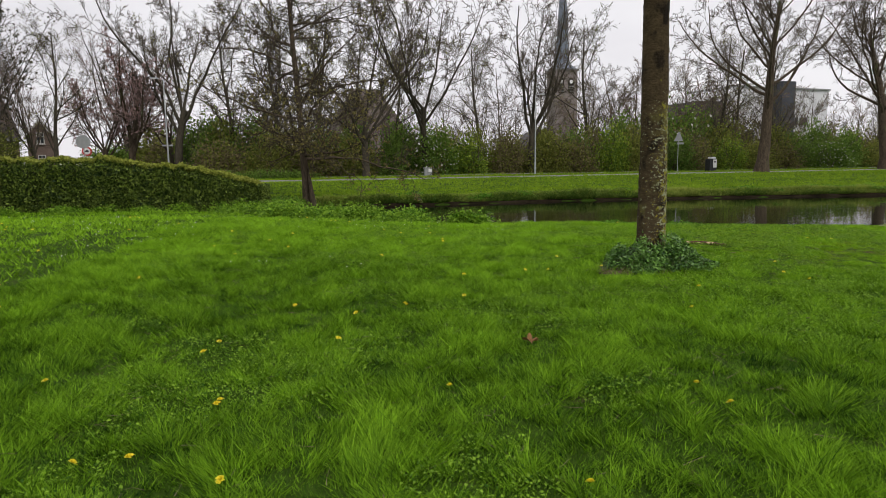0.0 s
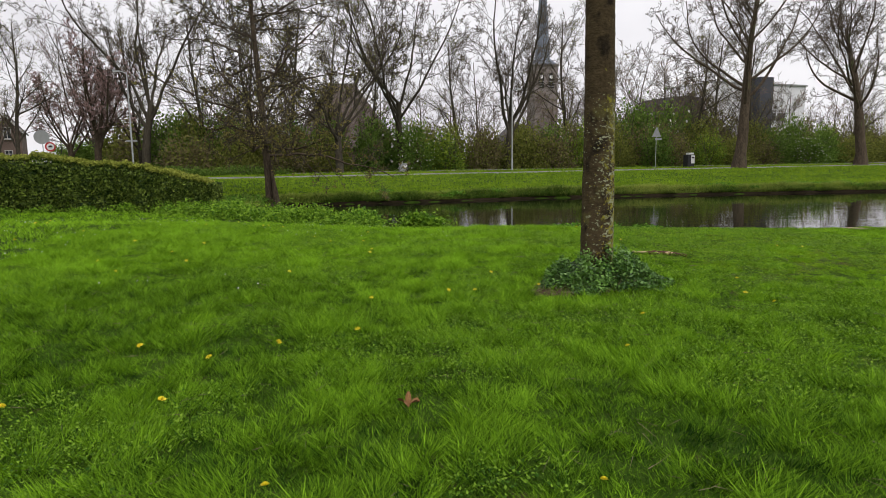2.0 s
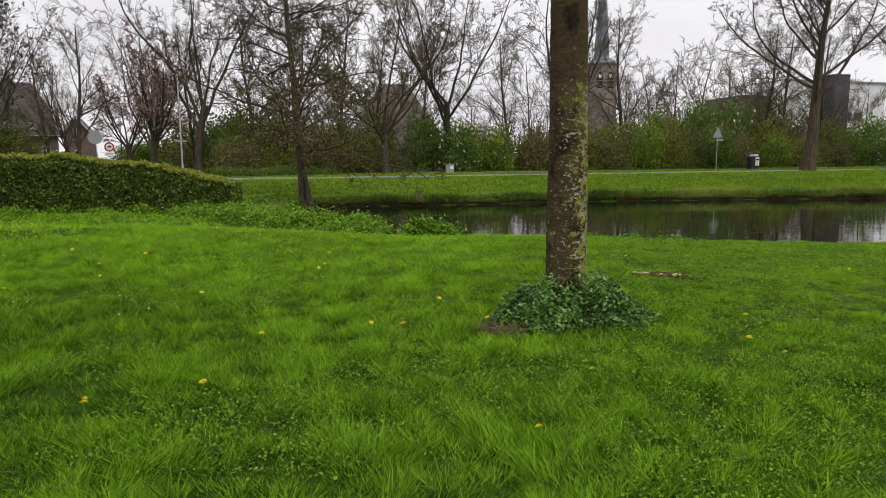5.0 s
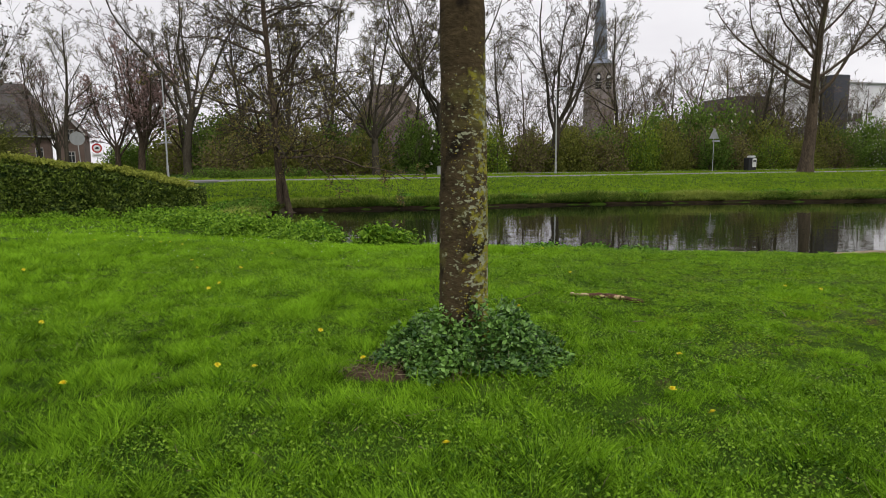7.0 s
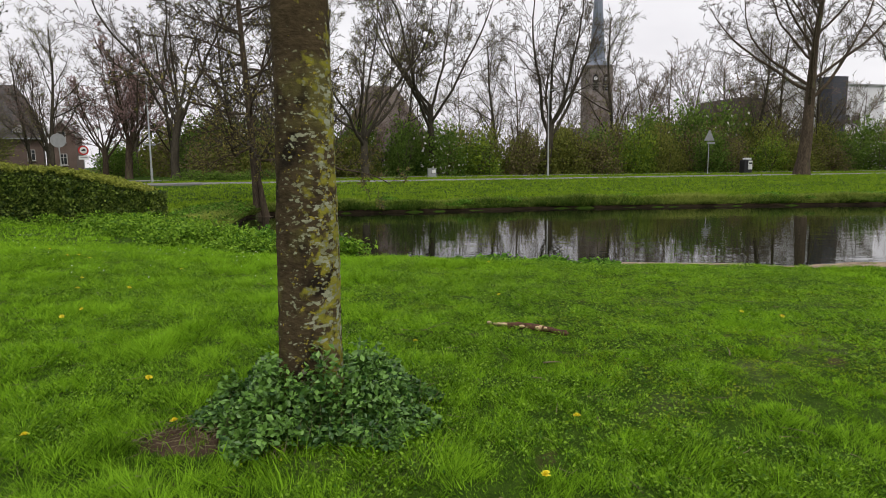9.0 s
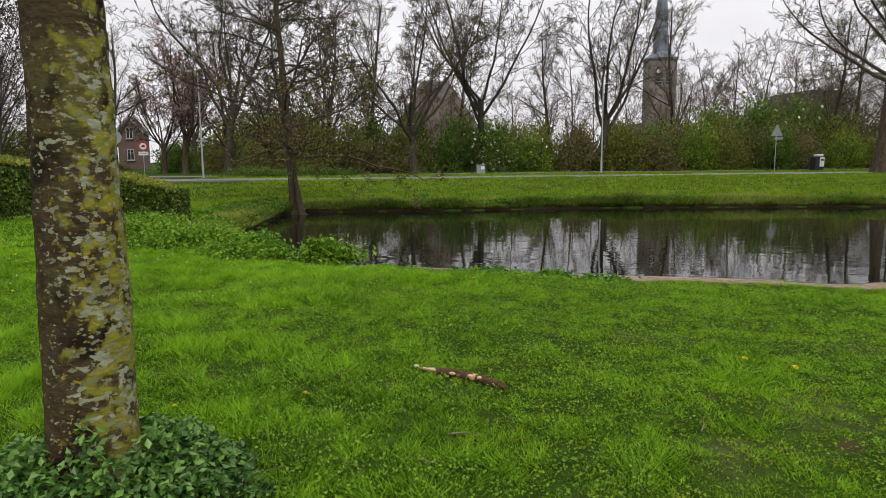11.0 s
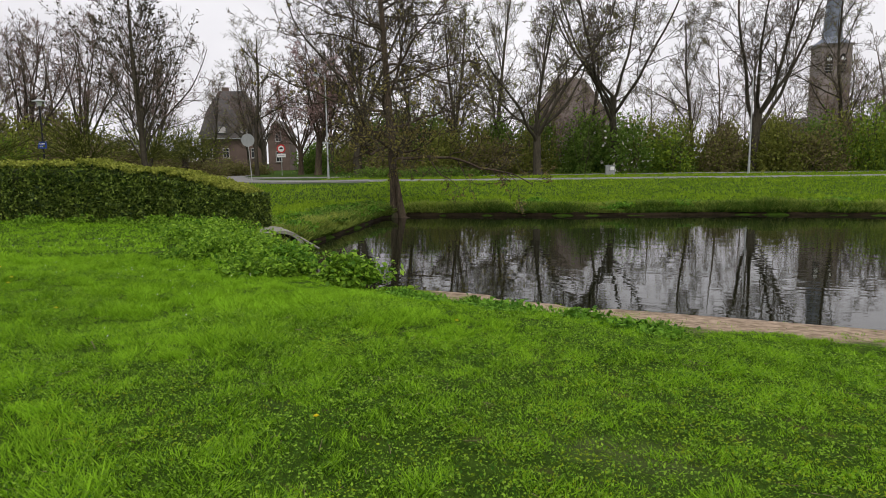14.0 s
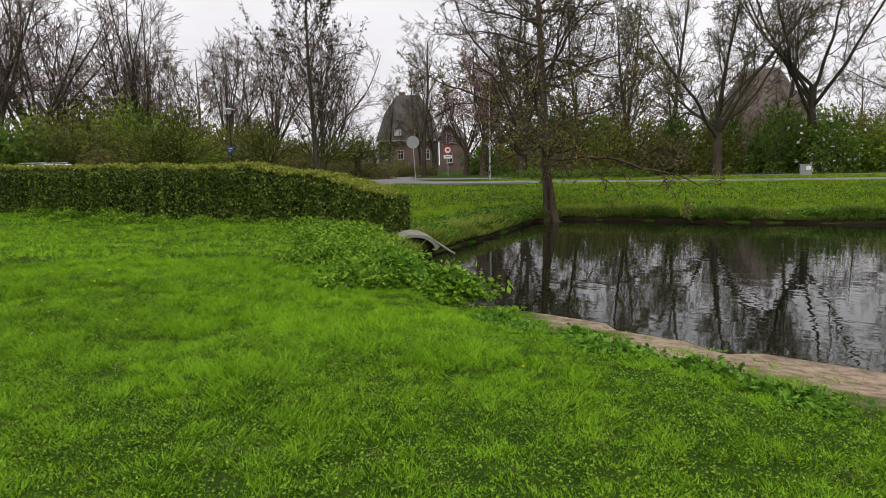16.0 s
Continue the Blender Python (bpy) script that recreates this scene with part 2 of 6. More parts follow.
# lichen-covered bark of the lawn tree
def lichen_bark():
    m = material("lichen_bark", (0.026, 0.019, 0.010), (0.088, 0.064, 0.034), 5, 0.95, 1.0, 26, stretch=(1, 1, 1.6), spec=0.1)
    n, l = m.node_tree.nodes, m.node_tree.links
    b = n["Principled BSDF"]
    colour = b.inputs["Base Color"].links[0].from_socket
    co = n.new("ShaderNodeTexCoord")
    sep = n.new("ShaderNodeSeparateXYZ")
    l.new(co.outputs["Object"], sep.inputs["Vector"])

    def layer(base, tint, scale, low, width, mask=None, stretch=(1, 1, 2.4), detail=5.0):
        mp, nz, rp, mx = (n.new("ShaderNode" + k) for k in ("Mapping", "TexNoise", "ValToRGB", "Mix"))
        mp.inputs["Scale"].default_value = stretch
        mp.inputs["Location"].default_value = (scale, low * 7, 0)
        l.new(co.outputs["Object"], mp.inputs["Vector"])
        l.new(mp.outputs["Vector"], nz.inputs["Vector"])
        nz.inputs["Scale"].default_value, nz.inputs["Detail"].default_value = scale, detail
        value = nz.outputs["Fac"]
        if mask:
            add = n.new("ShaderNodeMath")
            add.operation = "ADD"
            l.new(value, add.inputs[0])
            l.new(mask, add.inputs[1])
            value = add.outputs[0]
        rp.color_ramp.elements[0].position, rp.color_ramp.elements[1].position = low, low + width
        l.new(value, rp.inputs["Fac"])
        mx.data_type = "RGBA"
        l.new(rp.outputs["Color"], mx.inputs["Factor"])
        l.new(base, mx.inputs["A"])
        mx.inputs["B"].default_value = (*tint, 1)
        return mx.outputs["Result"]

    # lichen thrives on the sunnier flank and thins out above two metres
    def sided(gain, shift):
        fade, side = n.new("ShaderNodeMapRange"), n.new("ShaderNodeMath")
        for key, value in (("From Min", 1.95), ("From Max", 2.45), ("To Min", shift), ("To Max", shift - 0.12)):
            fade.inputs[key].default_value = value
        l.new(sep.outputs["Z"], fade.inputs["Value"])
        side.operation = "MULTIPLY_ADD"
        side.inputs[1].default_value = gain
        l.new(sep.outputs["X"], side.inputs[0])
        l.new(fade.outputs["Result"], side.inputs[2])
        return side.outputs[0]

    flank, edge = sided(0.28, 0.0), sided(1.2, -0.03)
    colour = layer(colour, (0.016, 0.012, 0.008), 6, 0.55, 0.12, None, (1, 1, 0.7))
    colour = layer(colour, (0.10, 0.088, 0.030), 5, 0.54, 0.14, flank, (1, 1, 0.8), 8.0)
    colour = layer(colour, (0.215, 0.205, 0.028), 13, 0.625, 0.10, edge, (1, 1, 1.0), 9.0)
    colour = layer(colour, (0.26, 0.22, 0.03), 34, 0.63, 0.06, flank, (1, 1, 1.3), 6.0)
    colour = layer(colour, (0.19, 0.195, 0.115), 26, 0.600, 0.04, flank, (1, 1, 1.5), 6.0)
    colour = layer(colour, (0.27, 0.28, 0.185), 18, 0.625, 0.025, flank, (1, 1, 1.6), 7.0)
    colour = layer(colour, (0.31, 0.325, 0.235), 11, 0.670, 0.02, flank, (1, 1, 1.5), 8.0)
    l.new(colour, b.inputs["Base Color"])
    return m


BARK_LICHEN = lichen_bark()


# ---- the lie of the land ----
WATER = -1.05
POND = ((1.3, 22.9), (2.4, 22.45), (4, 22.35), (6, 22.35), (8, 22.3), (11, 22.3), (14, 23), (20, 24), (30, 25.5), (48, 27), (75, 30),
        (75, 54), (45, 51), (28, 49), (18, 47.8), (11, 46.6), (7.3, 45.8), (4, 44.6), (-0.5, 43), (-4, 42.2), (-6.9, 41.2), (-7.3, 39.4),
        (-6.2, 35.5), (-5.5, 33), (-4.9, 30.3), (-4.6, 28.3), (-3, 26.6), (-1, 24.9), (0.3, 23.7))
ROAD_Y, ROAD_SLOPE = 64.6, 0.40


def hash2(ix, iy, seed):
    h = np.sin(ix * 127.1 + iy * 311.7 + seed * 74.7) * 43758.5453
    return h - np.floor(h)


def noise2(x, y, scale, seed=0):
    """Smooth value noise, 0 to 1."""
    x, y = np.asarray(x, float) * scale, np.asarray(y, float) * scale
    ix, iy = np.floor(x), np.floor(y)
    fx, fy = x - ix, y - iy
    fx, fy = fx * fx * (3 - 2 * fx), fy * fy * (3 - 2 * fy)
    a, b = hash2(ix, iy, seed), hash2(ix + 1, iy, seed)
    c, d = hash2(ix, iy + 1, seed), hash2(ix + 1, iy + 1, seed)
    return (a * (1 - fx) + b * fx) * (1 - fy) + (c * (1 - fx) + d * fx) * fy


def pond_distance(x, y):
    """Metres from the pond's edge: positive on land."""
    x, y = np.asarray(x, float), np.asarray(y, float)
    best, inside = np.full(x.shape, 1e9), np.zeros(x.shape, bool)
    for (ax, ay), (bx, by) in zip(POND, POND[1:] + POND[:1]):
        ex, ey = bx - ax, by - ay
        s = np.clip(((x - ax) * ex + (y - ay) * ey) / (ex * ex + ey * ey), 0, 1)
        best = np.minimum(best, np.hypot(x - ax - s * ex, y - ay - s * ey))
        cross = ((ay > y) != (by > y)) & (x < ex * (y - ay) / (ey if ey else 1e-9) + ax)
        inside ^= cross
    return np.where(inside, -best, best)


def ease(v):
    v = np.clip(v, 0, 1)
    return v * v * (3 - 2 * v)


def land(x, y):
    """Height of the ground."""
    x, y = np.asarray(x, float), np.asarray(y, float)
    base = np.interp(y - np.where(y > 30, ROAD_SLOPE * x * ease((y - 30) / 30), 0),
                     [-60, 5, 9, 13, 15.5, 19, 21, 23, 26, 30, 36, 45, 54, 60, 64, 80, 1500],
                     [-0.3, -0.2, -0.12, -0.05, 0.03, -0.03, -0.2, -0.25, -0.18, -0.38, -0.5, -0.5, -0.2, 0.0, 0.05, 0.2, 0.2])
    near = ease((24 - y) / 6)
    base = base + near * (np.clip(0.035 * (2 - x), 0, 0.22) * ease((y - 8) / 5) - np.clip(0.02 * (x - 4), 0, 0.12))
    base = base + 0.05 * (noise2(x, y, 0.6, 1) - 0.5) + 0.03 * (noise2(x, y, 1.7, 2) - 0.5)
    base = base + 0.33 * ease((-13 - x) / 6) * ease((y - 14) / 6) * ease((56 - y) / 20)
    d = pond_distance(x, y) + np.where(y < 26, 0.55, 0.3) * (noise2(x, y, 0.9, 3) - 0.5) + 0.16 * (noise2(x, y, 2.7, 4) - 0.5)
    lip = np.where(y < 26, 0.32, 0.45)
    edge = np.minimum(base, np.where(y < 26, -0.40, -0.66))
    shore = np.where(d < lip, WATER - 0.05 + (edge - WATER + 0.05) * ease(d / lip), edge + (base - edge) * ease((d - lip) / np.where(y < 26, 1.9, 4.0)))
    return np.where(d > 0, shore, WATER - 0.05 + np.maximum(d * 0.5, -0.9))


def sandy(x, y):
    """How bare and sandy the shore is."""
    d = pond_distance(x, y)
    reach = 0.5 + 1.5 * ease((x - 2.6) / 3.6) * ease((22 - x) / 6)
    s = ease((reach + 0.9 * (noise2(x, y, 1.1, 9) - 0.5) + 0.7 * (noise2(x, y, 3.6, 10) - 0.5) - d) / 0.5) * (y < 26) * (x > 0.2)
    bare = ease((noise2(x, y, 1.3, 19) - 0.72) / 0.1) * 0.14 * ((x > 4.2) & (x < 9) & (y > 10) & (y < 17))
    return np.maximum(s, bare)


# ---- mesh tools ----
def mesh_from(name, verts, faces, mats, tone=None, smooth=False, slot=None):
    """A mesh from arrays: verts (n, 3), faces (m, 3) or (m, 4), or a list of such arrays."""
    groups = faces if isinstance(faces, list) else [faces]
    groups = [np.asarray(g, np.int32) for g in groups if len(g)]
    me = bpy.data.meshes.new(name)
    me.vertices.add(len(verts))
    me.vertices.foreach_set("co", np.asarray(verts, np.float32).ravel())
    loops = np.concatenate([g.ravel() for g in groups])
    sizes = np.concatenate([np.full(len(g), g.shape[1], np.int32) for g in groups])
    me.loops.add(len(loops))
    me.loops.foreach_set("vertex_index", loops)
    me.polygons.add(len(sizes))
    me.polygons.foreach_set("loop_start", np.concatenate([[0], np.cumsum(sizes)[:-1]]).astype(np.int32))
    if slot is not None:
        me.polygons.foreach_set("material_index", np.asarray(slot, np.int32))
    for m in mats if isinstance(mats, (list, tuple)) else [mats]:
        me.materials.append(m)
    if tone is not None:
        a = me.attributes.new("tone", "FLOAT", "POINT")
        a.data.foreach_set("value", np.asarray(tone, np.float32))
    me.polygons.foreach_set("use_smooth", np.full(len(sizes), smooth))
    me.update(calc_edges=True)
    return me


def thing(name, label, category, group="", place=(0, 0, 0), turn=0.0, kind=""):
    ob = new(name)
    ob.matrix_basis = pose(*place, 0, 0, turn)
    return tagged(ob, label, category, group, kind)


def child(name, me, parent, label=""):
    ob = new(name, me)
    ob.parent = parent
    return tagged(ob, label)


def part(name, bm, mat, parent, label=""):
    """One bmesh as one mesh object under a thing or a part."""
    me = bpy.data.meshes.new(name)
    bm.to_mesh(me)
    bm.free()
    me.materials.append(mat)
    return child(name, me, parent, label)


def box(bm, cx, cy, cz, sx, sy, sz, bevel=0.0, turn=0.0):
    r = bmesh.ops.create_cube(bm, size=1, matrix=pose(cx, cy, cz, 0, 0, turn) @ Matrix.Diagonal((sx, sy, sz, 1)))
    if bevel:
        edges = list({e for v in r["verts"] for e in v.link_edges})
        bmesh.ops.bevel(bm, geom=edges, offset=bevel, segments=2, affect="EDGES", profile=0.5)
    return bm


def rod(bm, a, b, r0, r1=None, sides=12):
    a, b = Vector(a), Vector(b)
    m = Matrix.Translation((a + b) / 2) @ (b - a).to_track_quat("Z", "Y").to_matrix().to_4x4()
    bmesh.ops.create_cone(bm, cap_ends=True, segments=sides, radius1=r0, radius2=r0 if r1 is None else r1, depth=(b - a).length, matrix=m)
    return bm


def prism(bm, outline, y0, y1):
    """A solid from an outline in x and z, from y0 to y1."""
    front = [bm.verts.new((x, y0, z)) for x, z in outline]
    back = [bm.verts.new((x, y1, z)) for x, z in outline]
    bm.faces.new(front)
    bm.faces.new(back[::-1])
    for i in range(len(outline)):
        j = (i + 1) % len(outline)
        bm.faces.new((front[j], front[i], back[i], back[j]))
    bmesh.ops.recalc_face_normals(bm, faces=bm.faces)
    return bm


def tubes(paths, radii, sides, base=0):
    """Tapered tubes along many paths (n, k, 3) at once: verts and quads."""
    n, k, _ = paths.shape
    t = np.gradient(paths, axis=1)
    t /= np.linalg.norm(t, axis=2, keepdims=True) + 1e-9
    ref = np.where(np.abs(t[:, :1, 2:3]) > 0.85, [[[1.0, 0, 0]]], [[[0, 0, 1.0]]])
    u = np.cross(t, np.broadcast_to(ref, t.shape))
    u /= np.linalg.norm(u, axis=2, keepdims=True) + 1e-9
    v = np.cross(t, u)
    a = np.arange(sides) / sides * 2 * np.pi
    ring = u[:, :, None] * np.cos(a)[None, None, :, None] + v[:, :, None] * np.sin(a)[None, None, :, None]
    verts = (paths[:, :, None] + ring * radii[:, :, None, None]).reshape(-1, 3)
    i = (np.arange(n)[:, None, None] * k + np.arange(k - 1)[None, :, None]) * sides
    j, j2 = np.arange(sides)[None, None], (np.arange(sides)[None, None] + 1) % sides
    quads = np.stack(np.broadcast_arrays(i + j, i + j2, i + sides + j2, i + sides + j), -1).reshape(-1, 4) + base
    return verts, quads


def leaves(rng, at, size, flat=0.0, length=1.5):
    """A small folded leaf (two triangles) at each place."""
    n = len(at)
    up = rng.normal(size=(n, 3))
    up[:, 2] = np.abs(up[:, 2]) * (1 + flat) + flat
    up /= np.linalg.norm(up, axis=1, keepdims=True)
    along = np.cross(up, rng.normal(size=(n, 3)))
    along /= np.linalg.norm(along, axis=1, keepdims=True) + 1e-9
    side = np.cross(up, along)
    s = (size * rng.uniform(0.6, 1.3, n))[:, None]
    fold = up * s * rng.uniform(-0.25, 0.35, (n, 1))
    verts = np.stack([at - along * s * length / 2, at + side * s / 2 + fold, at + along * s * length / 2, at - side * s / 2 + fold], 1).reshape(-1, 3)
    i = np.arange(n)[:, None] * 4
    return verts, np.concatenate([i + [0, 1, 2], i + [0, 2, 3]])


def cross_dirs(rng, d, angle):
    """Directions that leave d at the given angles, turned at random."""
    p = np.cross(d, rng.normal(size=d.shape))
    p /= np.linalg.norm(p, axis=1, keepdims=True) + 1e-9
    return d * np.cos(angle)[:, None] + p * np.sin(angle)[:, None]


def grow(rng, start, d, length, radius, k, wiggle, lift, taper=0.25):
    """Bent paths from many starts at once."""
    n = len(start)
    pts, r = [start], [radius]
    d, p = d.copy(), start.copy()
    for step in range(1, k):
        d = d + rng.normal(scale=wiggle, size=(n, 3))
        d[:, 2] += lift
        d /= np.linalg.norm(d, axis=1, keepdims=True)
        p = p + d * (length / (k - 1))[:, None]
        pts.append(p)
        r.append(radius * (1 - (1 - taper) * step / (k - 1)))
    return np.stack(pts, 1), np.stack(r, 1)


def offshoots(rng, paths, radii, length, each, u0, u1, angle, spread, ratio, thin, k, wiggle, lift, fall=0.5, up_bias=0.0):
    """Children for every path: where they start, how long and how thick they are."""
    n, kk, _ = paths.shape
    who = np.repeat(np.arange(n), each)
    u = (u0 + (u1 - u0) * ((np.tile(np.arange(each), n) + rng.uniform(0, 1, len(who))) / each))
    s = np.clip(u * (kk - 1), 0, kk - 1.001)
    i, f = s.astype(int), (s - s.astype(int))[:, None]
    start = paths[who, i] * (1 - f) + paths[who, i + 1] * f
    d = paths[who, i + 1] - paths[who, i]
    d /= np.linalg.norm(d, axis=1, keepdims=True) + 1e-9
    out = cross_dirs(rng, d, np.radians(rng.normal(angle, spread, len(who))))
    out[:, 2] += up_bias
    out /= np.linalg.norm(out, axis=1, keepdims=True)
    r = (radii[who, i] * (1 - f[:, 0]) + radii[who, i + 1] * f[:, 0]) * thin
    ln = length[who] * ratio * (1 - fall * (u - u0) / max(u1 - u0, 1e-6)) * rng.uniform(0.65, 1.2, len(who))
    p, rr = grow(rng, start, out, ln, r, k, wiggle, lift)
    return p, rr, ln


def build_tree(name, label, place, seed, height, radius, levels, bark, twig, leaf=None, leaf_size=0.1, leaf_each=2, lean=(0, 0), min_r=0.012,
               flare=1.35, trunk_top=1.0, trunk_taper=0.2, leaf_low=0.0, trunk_wiggle=0.04, group="", trunk_k=12, flat_leaf=0.0, second=None, sink=0.08):
    """A tree: tapered trunk and limbs, a crown of twigs, buds or leaves. levels: one dict of offshoots() a generation."""
    rng = np.random.default_rng(seed)
    x, y = place
    tree = thing(name, label, "tree", group, (x, y, float(land(x, y)) - sink))
    d = np.array([[lean[0], lean[1], 1.0]])
    d /= np.linalg.norm(d)
    p, r = grow(rng, np.zeros((1, 3)), d, np.array([height * trunk_top]), np.array([radius]), trunk_k, trunk_wiggle, 0.03, trunk_taper)
    if second:
        q, s = grow(rng, np.array([[second[0], second[1], 0.0]]), np.array([[second[2], second[3], 1.0]]), np.array([height * second[4]]), np.array([radius * second[5]]), trunk_k, trunk_wiggle, 0.03, 0.2)
        s[:, 0] *= flare
    r[:, 0] *= flare
    wood_v, wood_f, twig_v, twig_f, count, tcount = [], [], [], [], 0, 0
    v, f = tubes(p, r, 14)
    v += rng.normal(scale=radius * 0.035, size=v.shape)
    wood_v.append(v)
    wood_f.append(f)
    count = len(v)
    if second:
        v, f = tubes(q, s, 12, count)
        wood_v.append(v)
        wood_f.append(f)
        count += len(v)
    length = np.full(len(p), height)
    tips = []
    for g, spec in enumerate(levels):
        spec = dict(spec)
        sides, fine = spec.pop("sides"), spec.pop("fine", False)
        p, r, length = offshoots(rng, p, r, length, **spec)
        r = np.maximum(r, min_r)
        if fine:
            v, f = tubes(p, r, sides, tcount)
            twig_v.append(v)
            twig_f.append(f)
            tcount += len(v)
        else:
            v, f = tubes(p, r, sides, count)
            wood_v.append(v)
            wood_f.append(f)
            count += len(v)
        tips = p
    child("trunk", mesh_from("trunk", np.concatenate(wood_v), np.concatenate(wood_f), bark, smooth=True), tree)
    crown_v, crown_f, mats, slot, tone = twig_v, [np.concatenate(twig_f)], [twig], [np.zeros(sum(map(len, twig_f)), int)], [np.zeros(tcount)]
    if leaf:
        n, k, _ = tips.shape
        who, at = rng.integers(0, n, n * leaf_each), rng.uniform(0.2, 1.0, n * leaf_each)
        s = np.clip(at * (k - 1), 0, k - 1.001)
        i, f = s.astype(int), (s - s.astype(int))[:, None]
        spots = tips[who, i] * (1 - f) + tips[who, i + 1] * f + rng.normal(scale=leaf_size * 0.5, size=(len(who), 3))
        if leaf_low:
            spots = spots[rng.uniform(size=len(spots)) < np.clip(1.25 - spots[:, 2] / leaf_low, 0.12, 1)]
        v, f = leaves(rng, spots, leaf_size, flat_leaf)
        crown_v.append(v)
        crown_f.append(f + tcount)
        slot.append(np.ones(len(f), int))
        tone.append(np.repeat(rng.uniform(0.1, 1, len(spots)), 4))
        mats.append(leaf)
    child("crown", mesh_from("crown", np.concatenate(crown_v), crown_f, mats, np.concatenate(tone), slot=np.concatenate(slot)), tree)
    return tree


def leaf_cloud(rng, n, radii, clumps, spread):
    """Places of leaves in uneven clumps inside a squat body that stands on the ground."""
    c = rng.normal(size=(clumps, 3))
    c /= np.linalg.norm(c, axis=1, keepdims=True)
    c *= rng.uniform(0.45, 1.0, (clumps, 1))
    c[:, 2] = np.abs(c[:, 2])
    who = rng.integers(0, clumps, n)
    at = c[who] + rng.normal(scale=spread, size=(n, 3)) * [1, 1, 0.8]
    at[:, 2] = np.abs(at[:, 2])
    return at * np.array(radii)


def build_shrub(name, label, place, seed, radii, leaf, size=0.14, n=3200, clumps=42, spread=0.2, stems=22, group="", second=None, share=0.25, bark=None):
    rng = np.random.default_rng(seed)
    x, y = place
    shrub = thing(name, label, "shrub", group, (x, y, float(land(x, y)) - 0.05))
    at = leaf_cloud(rng, n, radii, clumps, spread)
    v, f = leaves(rng, at, size)
    # random leaf tone, plus light from above painted in as a rise with height
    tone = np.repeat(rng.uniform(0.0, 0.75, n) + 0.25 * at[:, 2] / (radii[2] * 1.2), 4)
    slot = None
    mats = [leaf]
    if second:
        mats.append(second)
        pick = (rng.uniform(size=n) < share).astype(int)
        slot = np.concatenate([pick, pick])
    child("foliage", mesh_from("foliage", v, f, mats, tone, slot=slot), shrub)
    start = rng.normal(scale=0.18, size=(stems, 3)) * [radii[0], radii[1], 0]
    d = rng.normal(scale=0.45, size=(stems, 3)) * [1, radii[1] / radii[0], 0] + [0, 0, 1]
    d /= np.linalg.norm(d, axis=1, keepdims=True)
    p, r = grow(rng, start, d, radii[2] * rng.uniform(0.8, 1.3, stems), np.full(stems, 0.035), 5, 0.12, 0.02)
    q, s, _ = offshoots(rng, p, r, np.full(stems, radii[2]), 4, 0.2, 1.0, 40, 12, 0.4, 0.6, 3, 0.12, 0.05)
    v1, f1 = tubes(p, r, 4)
    v2, f2 = tubes(q, np.maximum(s, 0.012), 3, len(v1))
    tagged(child("stemwork", mesh_from("stemwork", np.concatenate([v1, v2]), np.concatenate([f1, f2]), bark or TWIG), shrub), kind="stuff")
    return shrub


# ---- ground and water ----
def ground_material():
    m = material("lawn_soil", (0.010, 0.026, 0.003), (0.062, 0.115, 0.012), 12, 0.95, 1.0, 160, spec=0.05, spot=(0.070, 0.060, 0.025), spot_scale=4.5, spot_at=0.62, spot_width=0.1)
    n, l = m.node_tree.nodes, m.node_tree.links
    b = n["Principled BSDF"]
    green = b.inputs["Base Color"].links[0].from_socket
    at = n.new("ShaderNodeAttribute")
    at.attribute_name = "tone"
    co, nz, rp, mx = (n.new("ShaderNode" + k) for k in ("TexCoord", "TexNoise", "ValToRGB", "Mix"))
    l.new(co.outputs["Object"], nz.inputs["Vector"])
    nz.inputs["Scale"].default_value, nz.inputs["Detail"].default_value = 9, 8
    rp.color_ramp.elements[0].color, rp.color_ramp.elements[1].color = (0.17, 0.125, 0.085, 1), (0.45, 0.35, 0.26, 1)
    rp.color_ramp.elements[0].position, rp.color_ramp.elements[1].position = 0.3, 0.7
    l.new(nz.outputs["Fac"], rp.inputs["Fac"])
    mx.data_type = "RGBA"
    l.new(at.outputs["Fac"], mx.inputs["Factor"])
    l.new(green, mx.inputs["A"])
    l.new(rp.outputs["Color"], mx.inputs["B"])
    l.new(mx.outputs["Result"], b.inputs["Base Color"])
    return m


def water_material():
    m = bpy.data.materials.new("pond_water")
    m.use_nodes = True
    n, l = m.node_tree.nodes, m.node_tree.links
    b = n["Principled BSDF"]
    b.inputs["Base Color"].default_value = (0.010, 0.011, 0.006, 1)
    b.inputs["Roughness"].default_value = 0.02
    b.inputs["IOR"].default_value = 1.33
    co, mp, a, c, add, bp = (n.new("ShaderNode" + k) for k in ("TexCoord", "Mapping", "TexNoise", "TexNoise", "Math", "Bump"))
    l.new(co.outputs["Object"], mp.inputs["Vector"])
    mp.inputs["Rotation"].default_value = (0, 0, radians(20))
    mp.inputs["Scale"].default_value = (0.6, 1.5, 1)
    for node, s in ((a, 3.2), (c, 0.8)):
        node.inputs["Scale"].default_value, node.inputs["Detail"].default_value = s, 2
        l.new(mp.outputs["Vector"], node.inputs["Vector"])
    add.operation = "MULTIPLY_ADD"
    add.inputs[1].default_value = 0.35
    l.new(a.outputs["Fac"], add.inputs[0])
    l.new(c.outputs["Fac"], add.inputs[2])
    bp.inputs["Strength"].default_value, bp.inputs["Distance"].default_value = 0.22, 0.02
    l.new(add.outputs[0], bp.inputs["Height"])
    l.new(bp.outputs["Normal"], b.inputs["Normal"])
    return m


